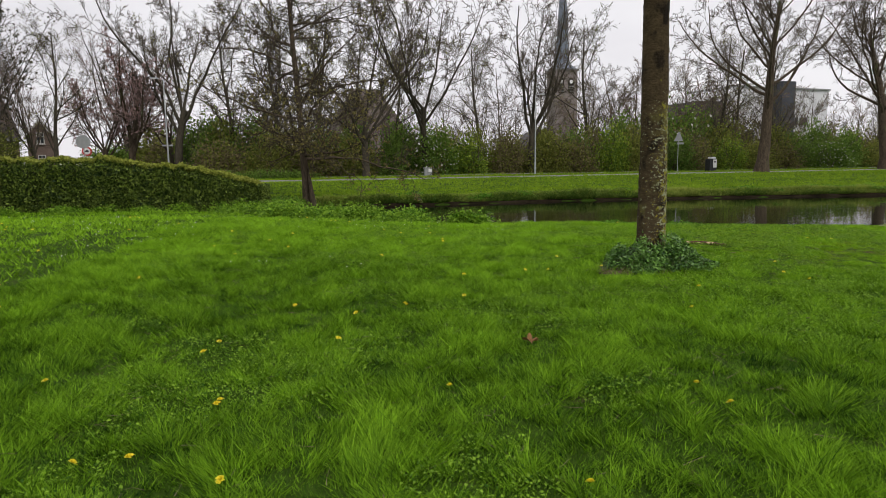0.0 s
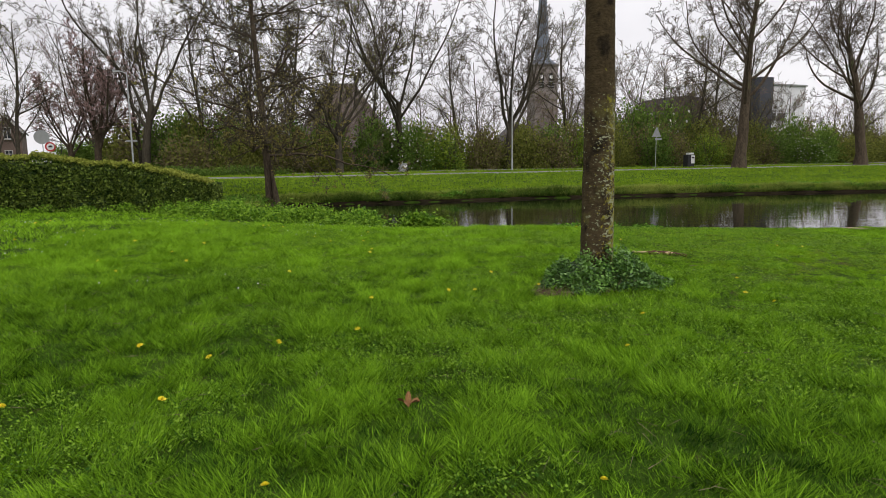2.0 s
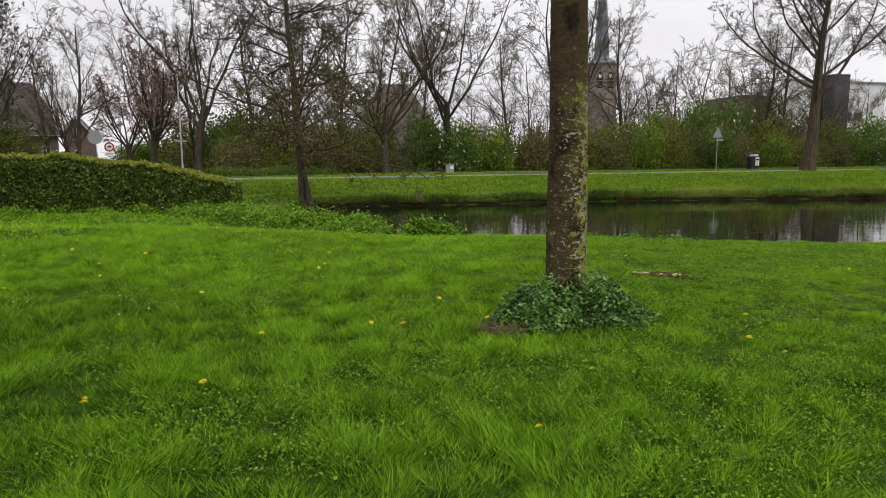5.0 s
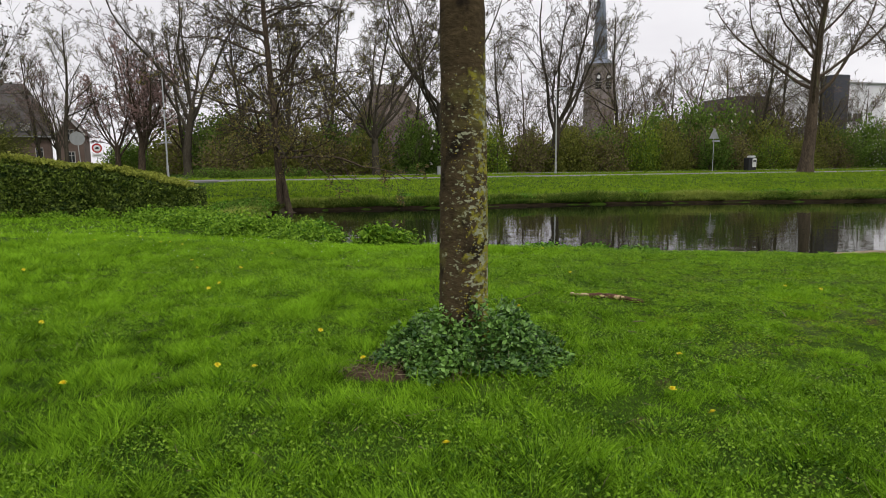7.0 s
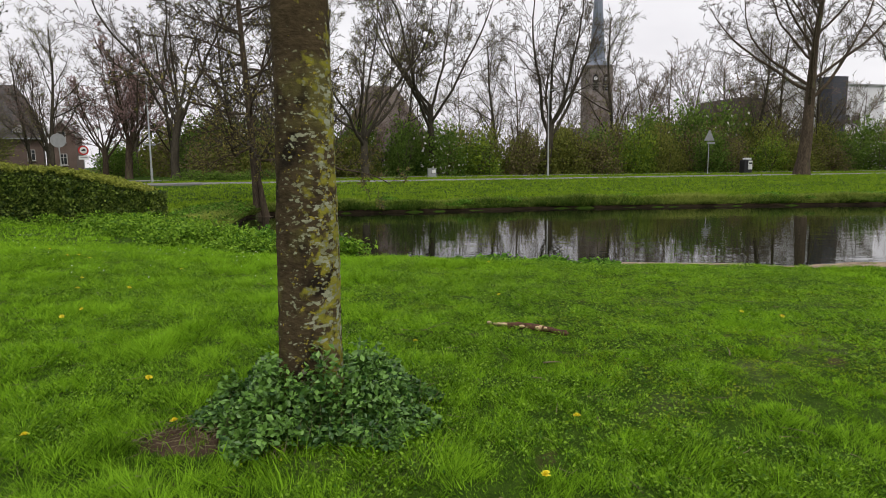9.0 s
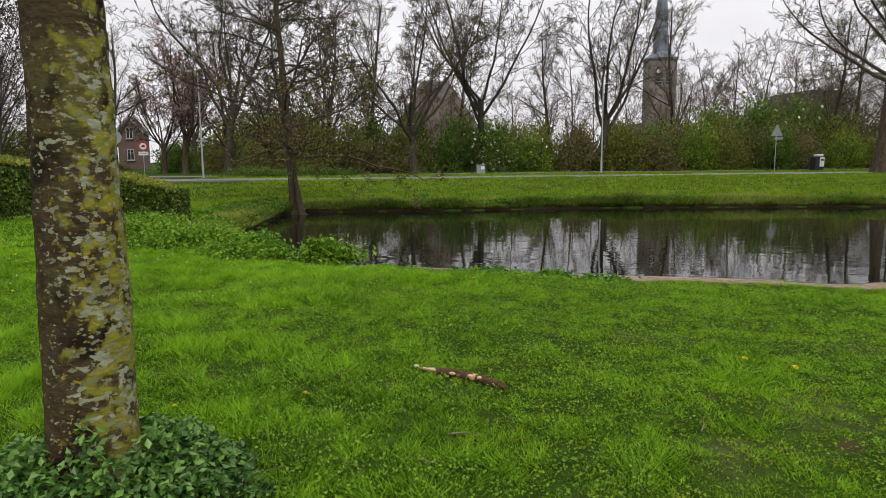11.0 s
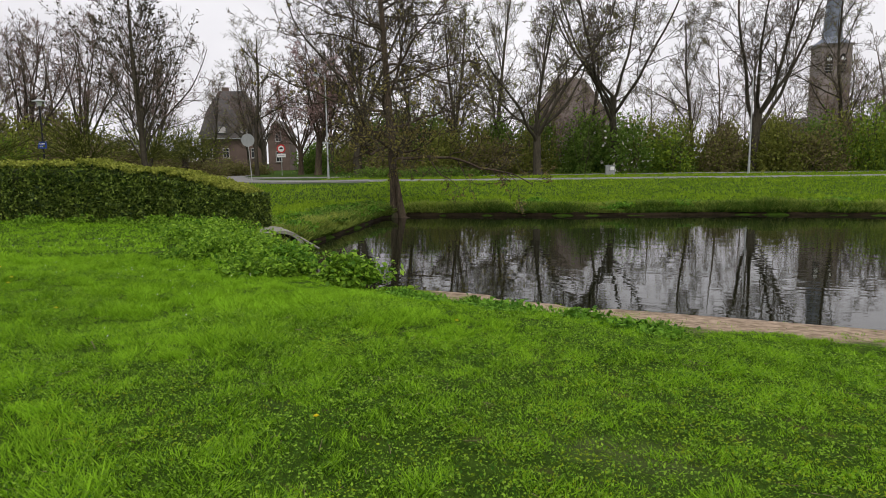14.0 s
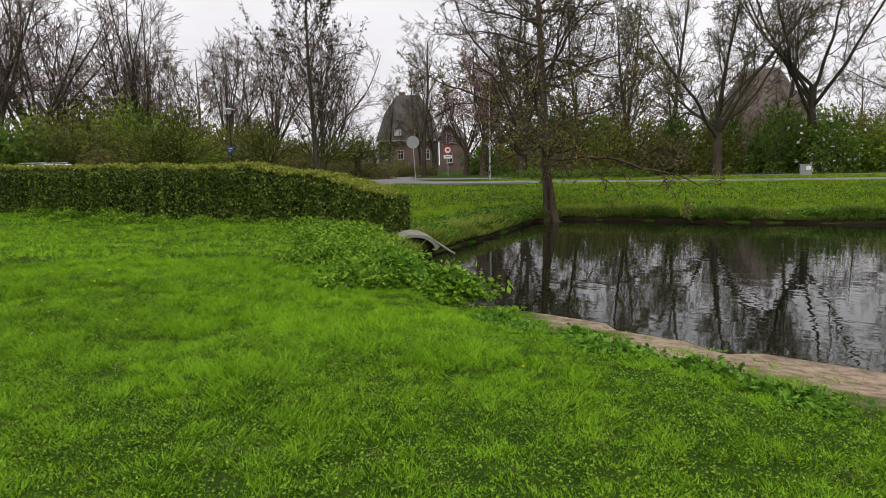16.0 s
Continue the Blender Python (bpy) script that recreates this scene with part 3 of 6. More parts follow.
def spaced(lo, hi, step, far):
    """Coordinates that are close together from lo to hi and spread out to far."""
    mid = np.arange(lo, hi + step / 2, step)
    out, gap = [], step
    while not out or sum(out) < far:
        gap *= 1.22
        out.append(gap)
    out = np.cumsum(out)
    return np.concatenate([lo - out[::-1], mid, hi + out])


def build_ground():
    xs, ys = spaced(-12, 22, 0.26, 1500), spaced(4, 50, 0.26, 1500)
    x, y = np.meshgrid(xs, ys)
    z = land(x, y)
    sand = sandy(x, y)
    nx, ny = len(xs), len(ys)
    i = (np.arange(ny - 1)[:, None] * nx + np.arange(nx - 1)[None]).ravel()
    quads = np.stack([i, i + 1, i + nx + 1, i + nx], 1)
    me = mesh_from("ground", np.stack([x, y, z], -1).reshape(-1, 3), quads, ground_material(), sand.ravel(), smooth=True)
    tagged(new("ground", me), "uneven grassy ground sloping to a pond with a sandy edge", "lawn", kind="structure")
    w = np.array([[-12, 19, WATER], [80, 19, WATER], [80, 58, WATER], [-12, 58, WATER]], float)
    tagged(new("water", mesh_from("water", w, np.array([[0, 1, 2, 3]]), water_material())), "still dark pond water mirroring bare trees", "pond", kind="structure")


build_ground()


def blades(rng, x, y, height, width, lean, fine=True, floor=-9.0):
    """Grass blades rooted at x, y: two bent pieces each."""
    n = len(x)
    z = np.maximum(land(x, y), floor)
    a = rng.uniform(0, 2 * np.pi, n)
    side = np.stack([np.cos(a), np.sin(a), np.zeros(n)], 1) * (width * rng.uniform(0.5, 1.9, n))[:, None] / 2
    b = 4 * np.pi * noise2(x, y, 4.5, 77) + rng.normal(scale=1.1, size=n)
    bend = np.stack([np.cos(b), np.sin(b), np.zeros(n)], 1) * (height * lean * rng.uniform(0.3, 1.4, n))[:, None]
    root = np.stack([x, y, z - 0.01], 1)
    up = np.stack([np.zeros(n), np.zeros(n), height], 1)
    mid, tip = root + up * 0.6 + bend * 0.35, root + up * 0.95 + bend
    if fine:
        v = np.stack([root - side, root + side, mid + side * 0.8, mid - side * 0.8, tip], 1).reshape(-1, 3)
        i = np.arange(n)[:, None] * 5
        return v, [i + [0, 1, 2, 3], i + [3, 2, 4]], 5
    v = np.stack([root - side, root + side, tip], 1).reshape(-1, 3)
    return v, [np.arange(n)[:, None] * 3 + [0, 1, 2]], 3


def scatter(rng, n, x0, x1, y0, y1):
    return rng.uniform(x0, x1, n), rng.uniform(y0, y1, n)


def mossy(x, y):
    """How short and mossy the lawn is: patches in the trodden part."""
    area = ease((x - 2.6) / 2.2) * ease((10.5 - x) / 2.0) * ease((y - 12.2) / 2.0) * ease((19.5 - y) / 2.0)
    return area * ease((noise2(x, y, 0.8, 44) * 0.6 + noise2(x, y, 2.3, 45) * 0.4 - 0.40) / 0.18)


def lawn_patch(name, label, seed, n, area, height, width, fine, keep, lean=1.1, mat=None, spread=0.31):
    rng = np.random.default_rng(seed)
    x, y = scatter(rng, n, *area)
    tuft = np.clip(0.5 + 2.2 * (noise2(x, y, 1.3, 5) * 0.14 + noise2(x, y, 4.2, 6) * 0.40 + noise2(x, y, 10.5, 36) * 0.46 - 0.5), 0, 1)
    ok = keep(x, y, rng) & (rng.uniform(size=n) < 0.85 + 0.3 * tuft)
    x, y, tuft = x[ok], y[ok], tuft[ok]
    h = height(x, y, tuft) * rng.uniform(0.6, 1.25, len(x))
    v, f, k = blades(rng, x, y, h, width, lean, fine)
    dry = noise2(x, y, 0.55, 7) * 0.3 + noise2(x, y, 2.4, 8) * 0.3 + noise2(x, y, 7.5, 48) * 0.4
    # shade between tufts and the sky-lit far lawn are painted into the tone
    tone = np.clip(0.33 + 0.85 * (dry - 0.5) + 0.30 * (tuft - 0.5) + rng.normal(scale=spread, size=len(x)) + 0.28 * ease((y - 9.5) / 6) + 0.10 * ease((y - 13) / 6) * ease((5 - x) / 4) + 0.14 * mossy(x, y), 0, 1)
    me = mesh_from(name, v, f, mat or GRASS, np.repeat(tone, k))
    tagged(new(name, me), label, "grass", kind="stuff")


def on_lawn(x, y, rng):
    d = pond_distance(x, y)
    return (d > 0.35) & (rng.uniform(size=len(x)) > sandy(x, y) * np.where(noise2(x, y, 5.0, 46) > 0.62, 0.72, 0.98)) & (np.hypot(x - 4.1, y - 13.55) > 0.25)


def lush(x, y, tuft):
    worn = ease((x - 3.2) / 3.0) * ease((y - 10.0) / 4.0)
    return (0.028 + 0.088 * tuft ** 1.5) * (1 - 0.30 * worn) * (1 - 0.35 * mossy(x, y)) * (0.5 + 0.5 * ease((pond_distance(x, y) - 0.6) / 2.4)) * (1 + 0.2 * ease((11 - y) / 4))


NEAR = (-3.0, 9.5, 6.0, 15.0)
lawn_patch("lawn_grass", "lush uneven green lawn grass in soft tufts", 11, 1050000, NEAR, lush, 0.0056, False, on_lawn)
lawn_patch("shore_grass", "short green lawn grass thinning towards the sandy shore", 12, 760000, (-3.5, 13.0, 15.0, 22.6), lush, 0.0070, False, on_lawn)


def outer(x, y, rng):
    inner = (x > -3.0) & (x < 9.5) & (y > 6) & (y < 15) | (x > -3.5) & (x < 13) & (y >= 15)
    return on_lawn(x, y, rng) & ~inner


lawn_patch("outer_lawn_grass", "green lawn grass further across the park", 13, 560000, (-22.0, 26.0, 5.5, 29.0), lush, 0.017, False, outer)


def far_bank(x, y, rng):
    d = pond_distance(x, y)
    return (d > 0.25) & (y > 28) & (y - ROAD_SLOPE * x < ROAD_Y - 0.4) & ((d < 5) | (rng.uniform(size=len(x)) < 0.35)) & ~((x < -4.5) & (y < 29.5)) & ~((x < -17) & (y > 51.5))


lawn_patch("bank_grass", "rough bright green grass on the far pond bank", 14, 760000, (-30.0, 55.0, 28.5, 88.0), lambda x, y, t: 0.06 + 0.16 * t ** 2 + 0.10 * ease((1.6 - pond_distance(x, y)) / 1.5), 0.05, False, far_bank, 0.6, BANK_GRASS, 0.12)


def verge(x, y, rng):
    across = y - ROAD_SLOPE * x - ROAD_Y
    return (across > 3.0) & (across < 17.5) & ~((across > 9.6) & (across < 14.4)) & (x > -24)


lawn_patch("verge_grass", "rough green grass on the verge between path and shrubs", 16, 420000, (-26.0, 60.0, 56.0, 108.0), lambda x, y, t: 0.07 + 0.15 * t ** 2, 0.07, False, verge, 0.6, BANK_GRASS, 0.12)


def shoreline(rng, n, first, last):
    """Random places along the pond's edge, with the way out onto the land."""
    pts = np.array(POND[first:last + 1], float)
    seg = np.diff(pts, axis=0)
    ln = np.hypot(*seg.T)
    which = rng.choice(len(seg), n, p=ln / ln.sum())
    at = pts[which] + seg[which] * rng.uniform(0, 1, (n, 1))
    out = np.stack([seg[which, 1], -seg[which, 0]], 1) / ln[which, None]
    return at, out


def bank_fringe():
    rng = np.random.default_rng(15)
    at, out = shoreline(rng, 120000, 11, 26)
    d = 0.03 + 1.2 * rng.uniform(0, 1, len(at)) ** 1.6
    x, y = at[:, 0] + out[:, 0] * d, at[:, 1] + out[:, 1] * d
    clump = noise2(x, y, 0.9, 16) * 0.5 + noise2(x, y, 2.6, 17) * 0.5
    ok = (pond_distance(x, y) > 0.02) & (clump > 0.12)
    x, y, clump = x[ok], y[ok], clump[ok]
    v, f, k = blades(rng, x, y, (0.15 + 0.36 * clump ** 2) * rng.uniform(0.6, 1.3, len(x)), 0.035, 1.1, False, WATER + 0.14)
    tone = np.clip(0.42 + 0.5 * (d[ok] - 0.4) + 0.9 * (noise2(x, y, 0.5, 18) - 0.5) + rng.normal(scale=0.3, size=len(x)), 0, 1)
    tagged(new("bank_fringe", mesh_from("bank_fringe", v, f, REED, np.repeat(tone, k))), "tall grass and sedge hanging over the pond edge", "grass", kind="stuff")
    # cut earth edge of the bank
    pts = np.array(POND[11:27], float)
    u = np.linspace(0, len(pts) - 1.001, 700)
    i, w = u.astype(int), (u - u.astype(int))[:, None]
    line = pts[i] * (1 - w) + pts[i + 1] * w
    t = np.gradient(line, axis=0)
    nrm = np.stack([t[:, 1], -t[:, 0]], 1) / np.hypot(*t.T)[:, None]
    rows = []
    for off, z in ((-0.02, WATER - 0.2), (0.03, WATER + 0.04), (0.02, WATER + 0.12), (0.09, WATER + 0.16), (0.22, WATER + 0.08)):
        q = line + nrm * (off + 0.14 * (noise2(line[:, 0], line[:, 1], 1.3, 21) - 0.5) + 0.10 * (noise2(line[:, 0] * 3, z * 9 + line[:, 1] * 3, 1.0, 22) - 0.5))[:, None]
        rows.append(np.stack([q[:, 0], q[:, 1], z + 0.08 * (noise2(line[:, 0], line[:, 1], 0.8, 23) - 0.5)], 1))
    v = np.stack(rows, 1).reshape(-1, 3)
    j = (np.arange(len(u) - 1)[:, None] * 5 + np.arange(4)[None]).reshape(-1, 1)
    tagged(new("bank_edge", mesh_from("bank_edge", v, j + [0, 1, 6, 5], MUD, smooth=True)), "dark cut earth edge of the far pond bank", "bank", kind="structure")


bank_fringe()


# ---- paths and road ----
def ribbon(name, label, category, centre, width, mat, lift=0.02, thick=0.12):
    """A strip of paving that follows the ground, with thickness."""
    c = np.asarray(centre, float)
    t = np.gradient(c, axis=0)
    t /= np.linalg.norm(t, axis=1, keepdims=True)
    nrm = np.stack([-t[:, 1], t[:, 0]], 1)
    z = land(c[:, 0], c[:, 1]) + lift
    rows = []
    for off, dz in ((-width / 2, -thick), (-width / 2, 0), (width / 2, 0), (width / 2, -thick)):
        q = c + nrm * off
        rows.append(np.stack([q[:, 0], q[:, 1], z + dz], 1))
    v = np.stack(rows, 1).reshape(-1, 3)
    i = (np.arange(len(c) - 1)[:, None] * 4 + np.arange(3)[None]).reshape(-1, 1)
    return tagged(new(name, mesh_from(name, v, i + [0, 4, 5, 1], mat)), label, category, kind="structure")


def road_line(offset, x0=-75.0, x1=110.0, n=60):
    x = np.linspace(x0, x1, n)
    return np.stack([x, ROAD_Y + ROAD_SLOPE * x + offset], 1)


ribbon("pavement", "pale grey asphalt cycle path along the pond", "path", road_line(1.6), 2.6, ASPHALT, 0.05, 0.06)
ribbon("road", "grey asphalt road beyond the verge", "road", road_line(12.0), 4.5, ASPHALT, 0.03, 0.06)
ribbon("kerb", "concrete kerb beside the cycle path", "kerb", road_line(-0.1), 0.16, KERB, 0.07, 0.08)
ribbon("side_road", "pale asphalt side road leading to the houses", "road", [(-19.0, 58.2), (-22, 56.6), (-25, 55.6), (-29, 55.4), (-33, 57), (-37, 60.5), (-41, 65.5), (-45, 71.5), (-49, 78)], 5.0, ASPHALT, 0.06)


# ---- the lawn tree ----
def build_soil_patch(x, y):
    """A scratched bare patch of soil with dry bits on it."""
    rng = np.random.default_rng(29)
    soil = thing("soil_patch", "bare dark soil scattered with dry stalks beside the tree foot", "soil", "", (x, y, float(land(x, y))))
    rings, sides = 12, 40
    r, a = np.meshgrid(np.linspace(0.01, 1, rings), np.arange(sides) / sides * 2 * np.pi, indexing="ij")
    reach = 0.20 + 0.12 * noise2(np.cos(a) * 2 + 9, np.sin(a) * 2 + 9, 1.0, 37)
    px, py = r * reach * np.cos(a) * 1.3, r * reach * np.sin(a)
    pz = land(px + x, py + y) - land(x, y) + 0.045 * (1 - r ** 3) - 0.02 + 0.035 * (noise2(px, py, 18, 38) - 0.5) * (1 - r ** 4)
    i = np.arange(rings - 1)[:, None] * sides
    j, j2 = np.arange(sides)[None], (np.arange(sides)[None] + 1) % sides
    q = np.stack(np.broadcast_arrays(i + j, i + j2, i + sides + j2, i + sides + j), -1).reshape(-1, 4)
    child("earth", mesh_from("earth", np.stack([px, py, pz], -1).reshape(-1, 3), q, SOIL, smooth=True), soil)
    n = 120
    b, rad = rng.uniform(0, 2 * np.pi, n), 0.25 * rng.uniform(0, 1, n) ** 0.6
    s = np.stack([rad * np.cos(b) * 1.3, rad * np.sin(b), np.full(n, 0.05)], 1)
    d = rng.normal(size=(n, 3)) * [1, 1, 0.12]
    d /= np.linalg.norm(d, axis=1, keepdims=True)
    p, rr = grow(rng, s, d, rng.uniform(0.03, 0.12, n), np.full(n, 0.002), 3, 0.15, 0)
    v, f = tubes(p, rr, 3)
    tagged(child("dry_stalks", mesh_from("dry_stalks", v, f, TWIG_DRY), soil), kind="stuff")


def build_lawn_tree():
    x, y = 4.1, 13.53
    tree = thing("lawn_tree", "tall tree with brown bark patched by grey and yellow lichen", "tree", "", (x, y, float(land(x, y)) - 0.05))
    rings, sides, top = 260, 72, 6.5
    z = np.linspace(0, top, rings)
    a = np.arange(sides) / sides * 2 * np.pi
    zz, aa = np.meshgrid(z, a, indexing="ij")
    r = 0.165 + 0.045 * np.exp(-zz / 0.25) - 0.006 * zz + 0.01 * np.exp(-((zz - 0.9) / 0.5) ** 2)
    r = r + 0.022 * np.exp(-zz / 0.3) * np.sin(5 * aa + 1.0) + 0.006 * np.sin(2 * aa + zz * 0.9)
    bumps = noise2(aa * 8 / np.pi, zz * 5, 1.0, 31) * 0.5 + noise2(aa * 20 / np.pi, zz * 22, 1.0, 32) * 0.5
    r = r + 0.014 * (bumps - 0.5) + 0.006 * (noise2(aa * 44 / np.pi, zz * 60, 1.0, 33) - 0.5)
    cx, cy = 0.012 * np.sin(zz * 1.1), 0.02 * np.sin(zz * 0.7)
    v = np.stack([cx + r * np.cos(aa), cy + r * np.sin(aa), zz], -1).reshape(-1, 3)
    i = np.arange(rings - 1)[:, None] * sides
    j, j2 = np.arange(sides)[None], (np.arange(sides)[None] + 1) % sides
    q = np.stack(np.broadcast_arrays(i + j, i + j2, i + sides + j2, i + sides + j), -1).reshape(-1, 4)
    child("trunk", mesh_from("trunk", v, q, BARK_LICHEN, smooth=True), tree)
    rng = np.random.default_rng(5)
    p, rr = grow(rng, np.array([[0, 0, 6.3]]), np.array([[0, 0, 1.0]]), np.array([9.0]), np.array([0.14]), 10, 0.05, 0.03)
    v0, f0 = tubes(p, rr, 10)
    b, br, bl = offshoots(rng, p, rr, np.array([9.0]), 16, 0.02, 0.95, 55, 10, 0.5, 0.45, 6, 0.12, 0.06)
    v1, f1 = tubes(b, br, 6, len(v0))
    c, cr, cl = offshoots(rng, b, br, bl, 9, 0.25, 1.0, 45, 12, 0.4, 0.5, 4, 0.15, 0.03)
    v2, f2 = tubes(c, np.maximum(cr, 0.006), 4, len(v0) + len(v1))
    child("crown", mesh_from("crown", np.concatenate([v0, v1, v2]), np.concatenate([f0, f1, f2]), BARK_FAR, smooth=True), tree, "bare spreading branches")
    # low leafy plants round the foot
    patch = thing("ground_ivy", "low dark green leafy plants round the tree foot", "plant", "", (x, y, float(land(x, y))))
    n = 13000
    ang, rad = rng.uniform(0, 2 * np.pi, n), 0.16 + 0.42 * rng.uniform(0, 1, n) ** 0.75
    rad *= 0.7 + 0.6 * noise2(np.cos(ang) * 3 + 5, np.sin(ang) * 3 + 5, 1.0, 41)
    px, py = rad * np.cos(ang) * 1.12 + 0.06, rad * np.sin(ang)
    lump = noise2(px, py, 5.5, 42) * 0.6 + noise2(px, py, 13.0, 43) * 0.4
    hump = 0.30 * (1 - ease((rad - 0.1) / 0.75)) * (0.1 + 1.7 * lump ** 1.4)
    at = np.stack([px, py, land(px + x, py + y) - land(x, y) + 0.02 + hump * rng.uniform(0.25, 1.1, n)], 1)
    v, f = leaves(rng, at, 0.027, 0.3, 1.6)
    # lump also sets leaf tone: hollows carry painted shade, humps are lighter
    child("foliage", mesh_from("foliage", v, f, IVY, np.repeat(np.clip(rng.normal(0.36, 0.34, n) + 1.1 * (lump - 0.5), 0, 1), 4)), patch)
    k = 1800
    ang, rad = rng.uniform(0, 2 * np.pi, k), rng.uniform(0.2, 0.95, k)
    gx, gy = x + 0.1 + rad * np.cos(ang), y + rad * np.sin(ang)
    v, f, c = blades(rng, gx, gy, rng.uniform(0.05, 0.14, k), 0.006, 1.0, True)
    tagged(new("tree_foot_grass", mesh_from("tree_foot_grass", v, f, GRASS, np.repeat(rng.uniform(0.1, 0.85, k), c))), "longer dark grass round the tree foot", "grass", kind="stuff")
    m = 900
    s = at[rng.integers(0, n, m)] * [1, 1, 0]
    s[:, 2] = land(s[:, 0] + x, s[:, 1] + y) - land(x, y)
    d = rng.normal(scale=0.4, size=(m, 3)) * [1, 1, 0] + [0, 0, 1]
    d /= np.linalg.norm(d, axis=1, keepdims=True)
    p, rr = grow(rng, s, d, rng.uniform(0.06, 0.3, m) * (1.1 - np.hypot(s[:, 0], s[:, 1])), np.full(m, 0.003), 3, 0.2, 0)
    v, f = tubes(p, rr, 3)
    child("stemwork", mesh_from("stemwork", v, f, TWIG_DRY), patch)
    build_soil_patch(x - 0.60, y - 0.42)


build_lawn_tree()


# ---- fallen wood and small plants on the lawn ----
def build_log():
    log = thing("fallen_branch", "short rotten branch with peeling reddish bark on grass", "branch", "", (5.39, 15.41, float(land(5.39, 15.41)) + 0.028), -23)
    rings, sides = 80, 22
    s = np.linspace(-0.37, 0.37, rings)
    a = np.arange(sides) / sides * 2 * np.pi
    ss, aa = np.meshgrid(s, a, indexing="ij")
    r = 0.025 * (1 - 0.25 * (ss < -0.22)) * (0.62 + 0.5 * noise2(ss * 14, aa * 2, 1.0, 51) + 0.35 * noise2(ss * 40, aa * 5, 1.0, 52)) * np.clip((0.375 - np.abs(ss)) / 0.03, 0.25, 1)
    v = np.stack([ss, 0.02 * np.sin(ss * 7) + r * np.cos(aa), 0.012 * np.cos(ss * 9) + r * np.sin(aa)], -1).reshape(-1, 3)
    i = np.arange(rings - 1)[:, None] * sides
    j, j2 = np.arange(sides)[None], (np.arange(sides)[None] + 1) % sides
    q = np.stack(np.broadcast_arrays(i + j, i + j2, i + sides + j2, i + sides + j), -1).reshape(-1, 4)
    caps = [np.arange(sides)[None, ::-1], np.arange(sides)[None] + (rings - 1) * sides]
    child("bark", mesh_from("bark", v, [q] + caps, ROTTEN, smooth=True), log)
    bare = material("bare_wood", (0.48, 0.33, 0.19), (0.70, 0.53, 0.34), 12, 0.8, 0.4, 80)
    for off, w in ((-0.22, 0.085), (-0.335, 0.022), (-0.03, 0.03), (0.10, 0.022), (0.17, 0.018)):
        bm = bmesh.new()
        bmesh.ops.create_uvsphere(bm, u_segments=14, v_segments=9, radius=1, matrix=pose(off, -0.016 + 0.02 * math.sin(off * 7), 0.013, -35, 0, 8) @ Matrix.Diagonal((w, 0.019, 0.013, 1)))
        part("bare_wood", bm, bare, log, "pale bare wood where bark has peeled")


build_log()


def build_twigs():
    rng = np.random.default_rng(23)
    for x, y, turn, ln in ((5.75, 14.62, 22, 0.55), (4.55, 15.2, -5, 0.45), (3.6, 15.0, 12, 0.5), (6.9, 14.9, 70, 0.25), (2.4, 17.2, -20, 0.3), (5.5, 14.2, 15, 0.2)):
        t = thing("dry_twig", "thin dry twig lying in the grass", "twig", "twigs on the lawn", (x, y, float(land(x, y)) + 0.032), turn)
        p, r = grow(rng, np.array([[-ln / 2, 0, 0.0]]), np.array([[1.0, 0, 0]]), np.array([ln]), np.array([0.006]), 7, 0.10, 0.0)
        v, f = tubes(p, r, 6)
        child("stem", mesh_from("stem", v, f, TWIG_DRY), t)


build_twigs()


def dandelion_meshes():
    rng = np.random.default_rng(61)
    n = 70
    a, tier = rng.uniform(0, 2 * np.pi, n), rng.uniform(0.1, 1, n)
    d = np.stack([np.cos(a), np.sin(a), 0 * a], 1)
    s = np.stack([-np.sin(a), np.cos(a), 0 * a], 1) * 0.0025
    root = d * 0.002
    tip = d * (0.021 * tier)[:, None] + np.stack([0 * a, 0 * a, 0.013 - 0.012 * tier ** 2], 1)
    v = np.stack([root - s, root + s, tip + s, tip - s], 1).reshape(-1, 3)
    head = mesh_from("flower_head", v, np.arange(n)[:, None] * 4 + [0, 1, 2, 3], PETAL, np.repeat(rng.uniform(0, 1, n), 4))
    p, r = grow(rng, np.array([[0, 0, -0.12]]), np.array([[0.05, 0, 1.0]]), np.array([0.12]), np.array([0.0025]), 4, 0.03, 0)
    v, f = tubes(p, r, 6)
    return head, mesh_from("stalk", v, f, HERB, np.full(len(v), 0.8))


HEAD, STALK = dandelion_meshes()


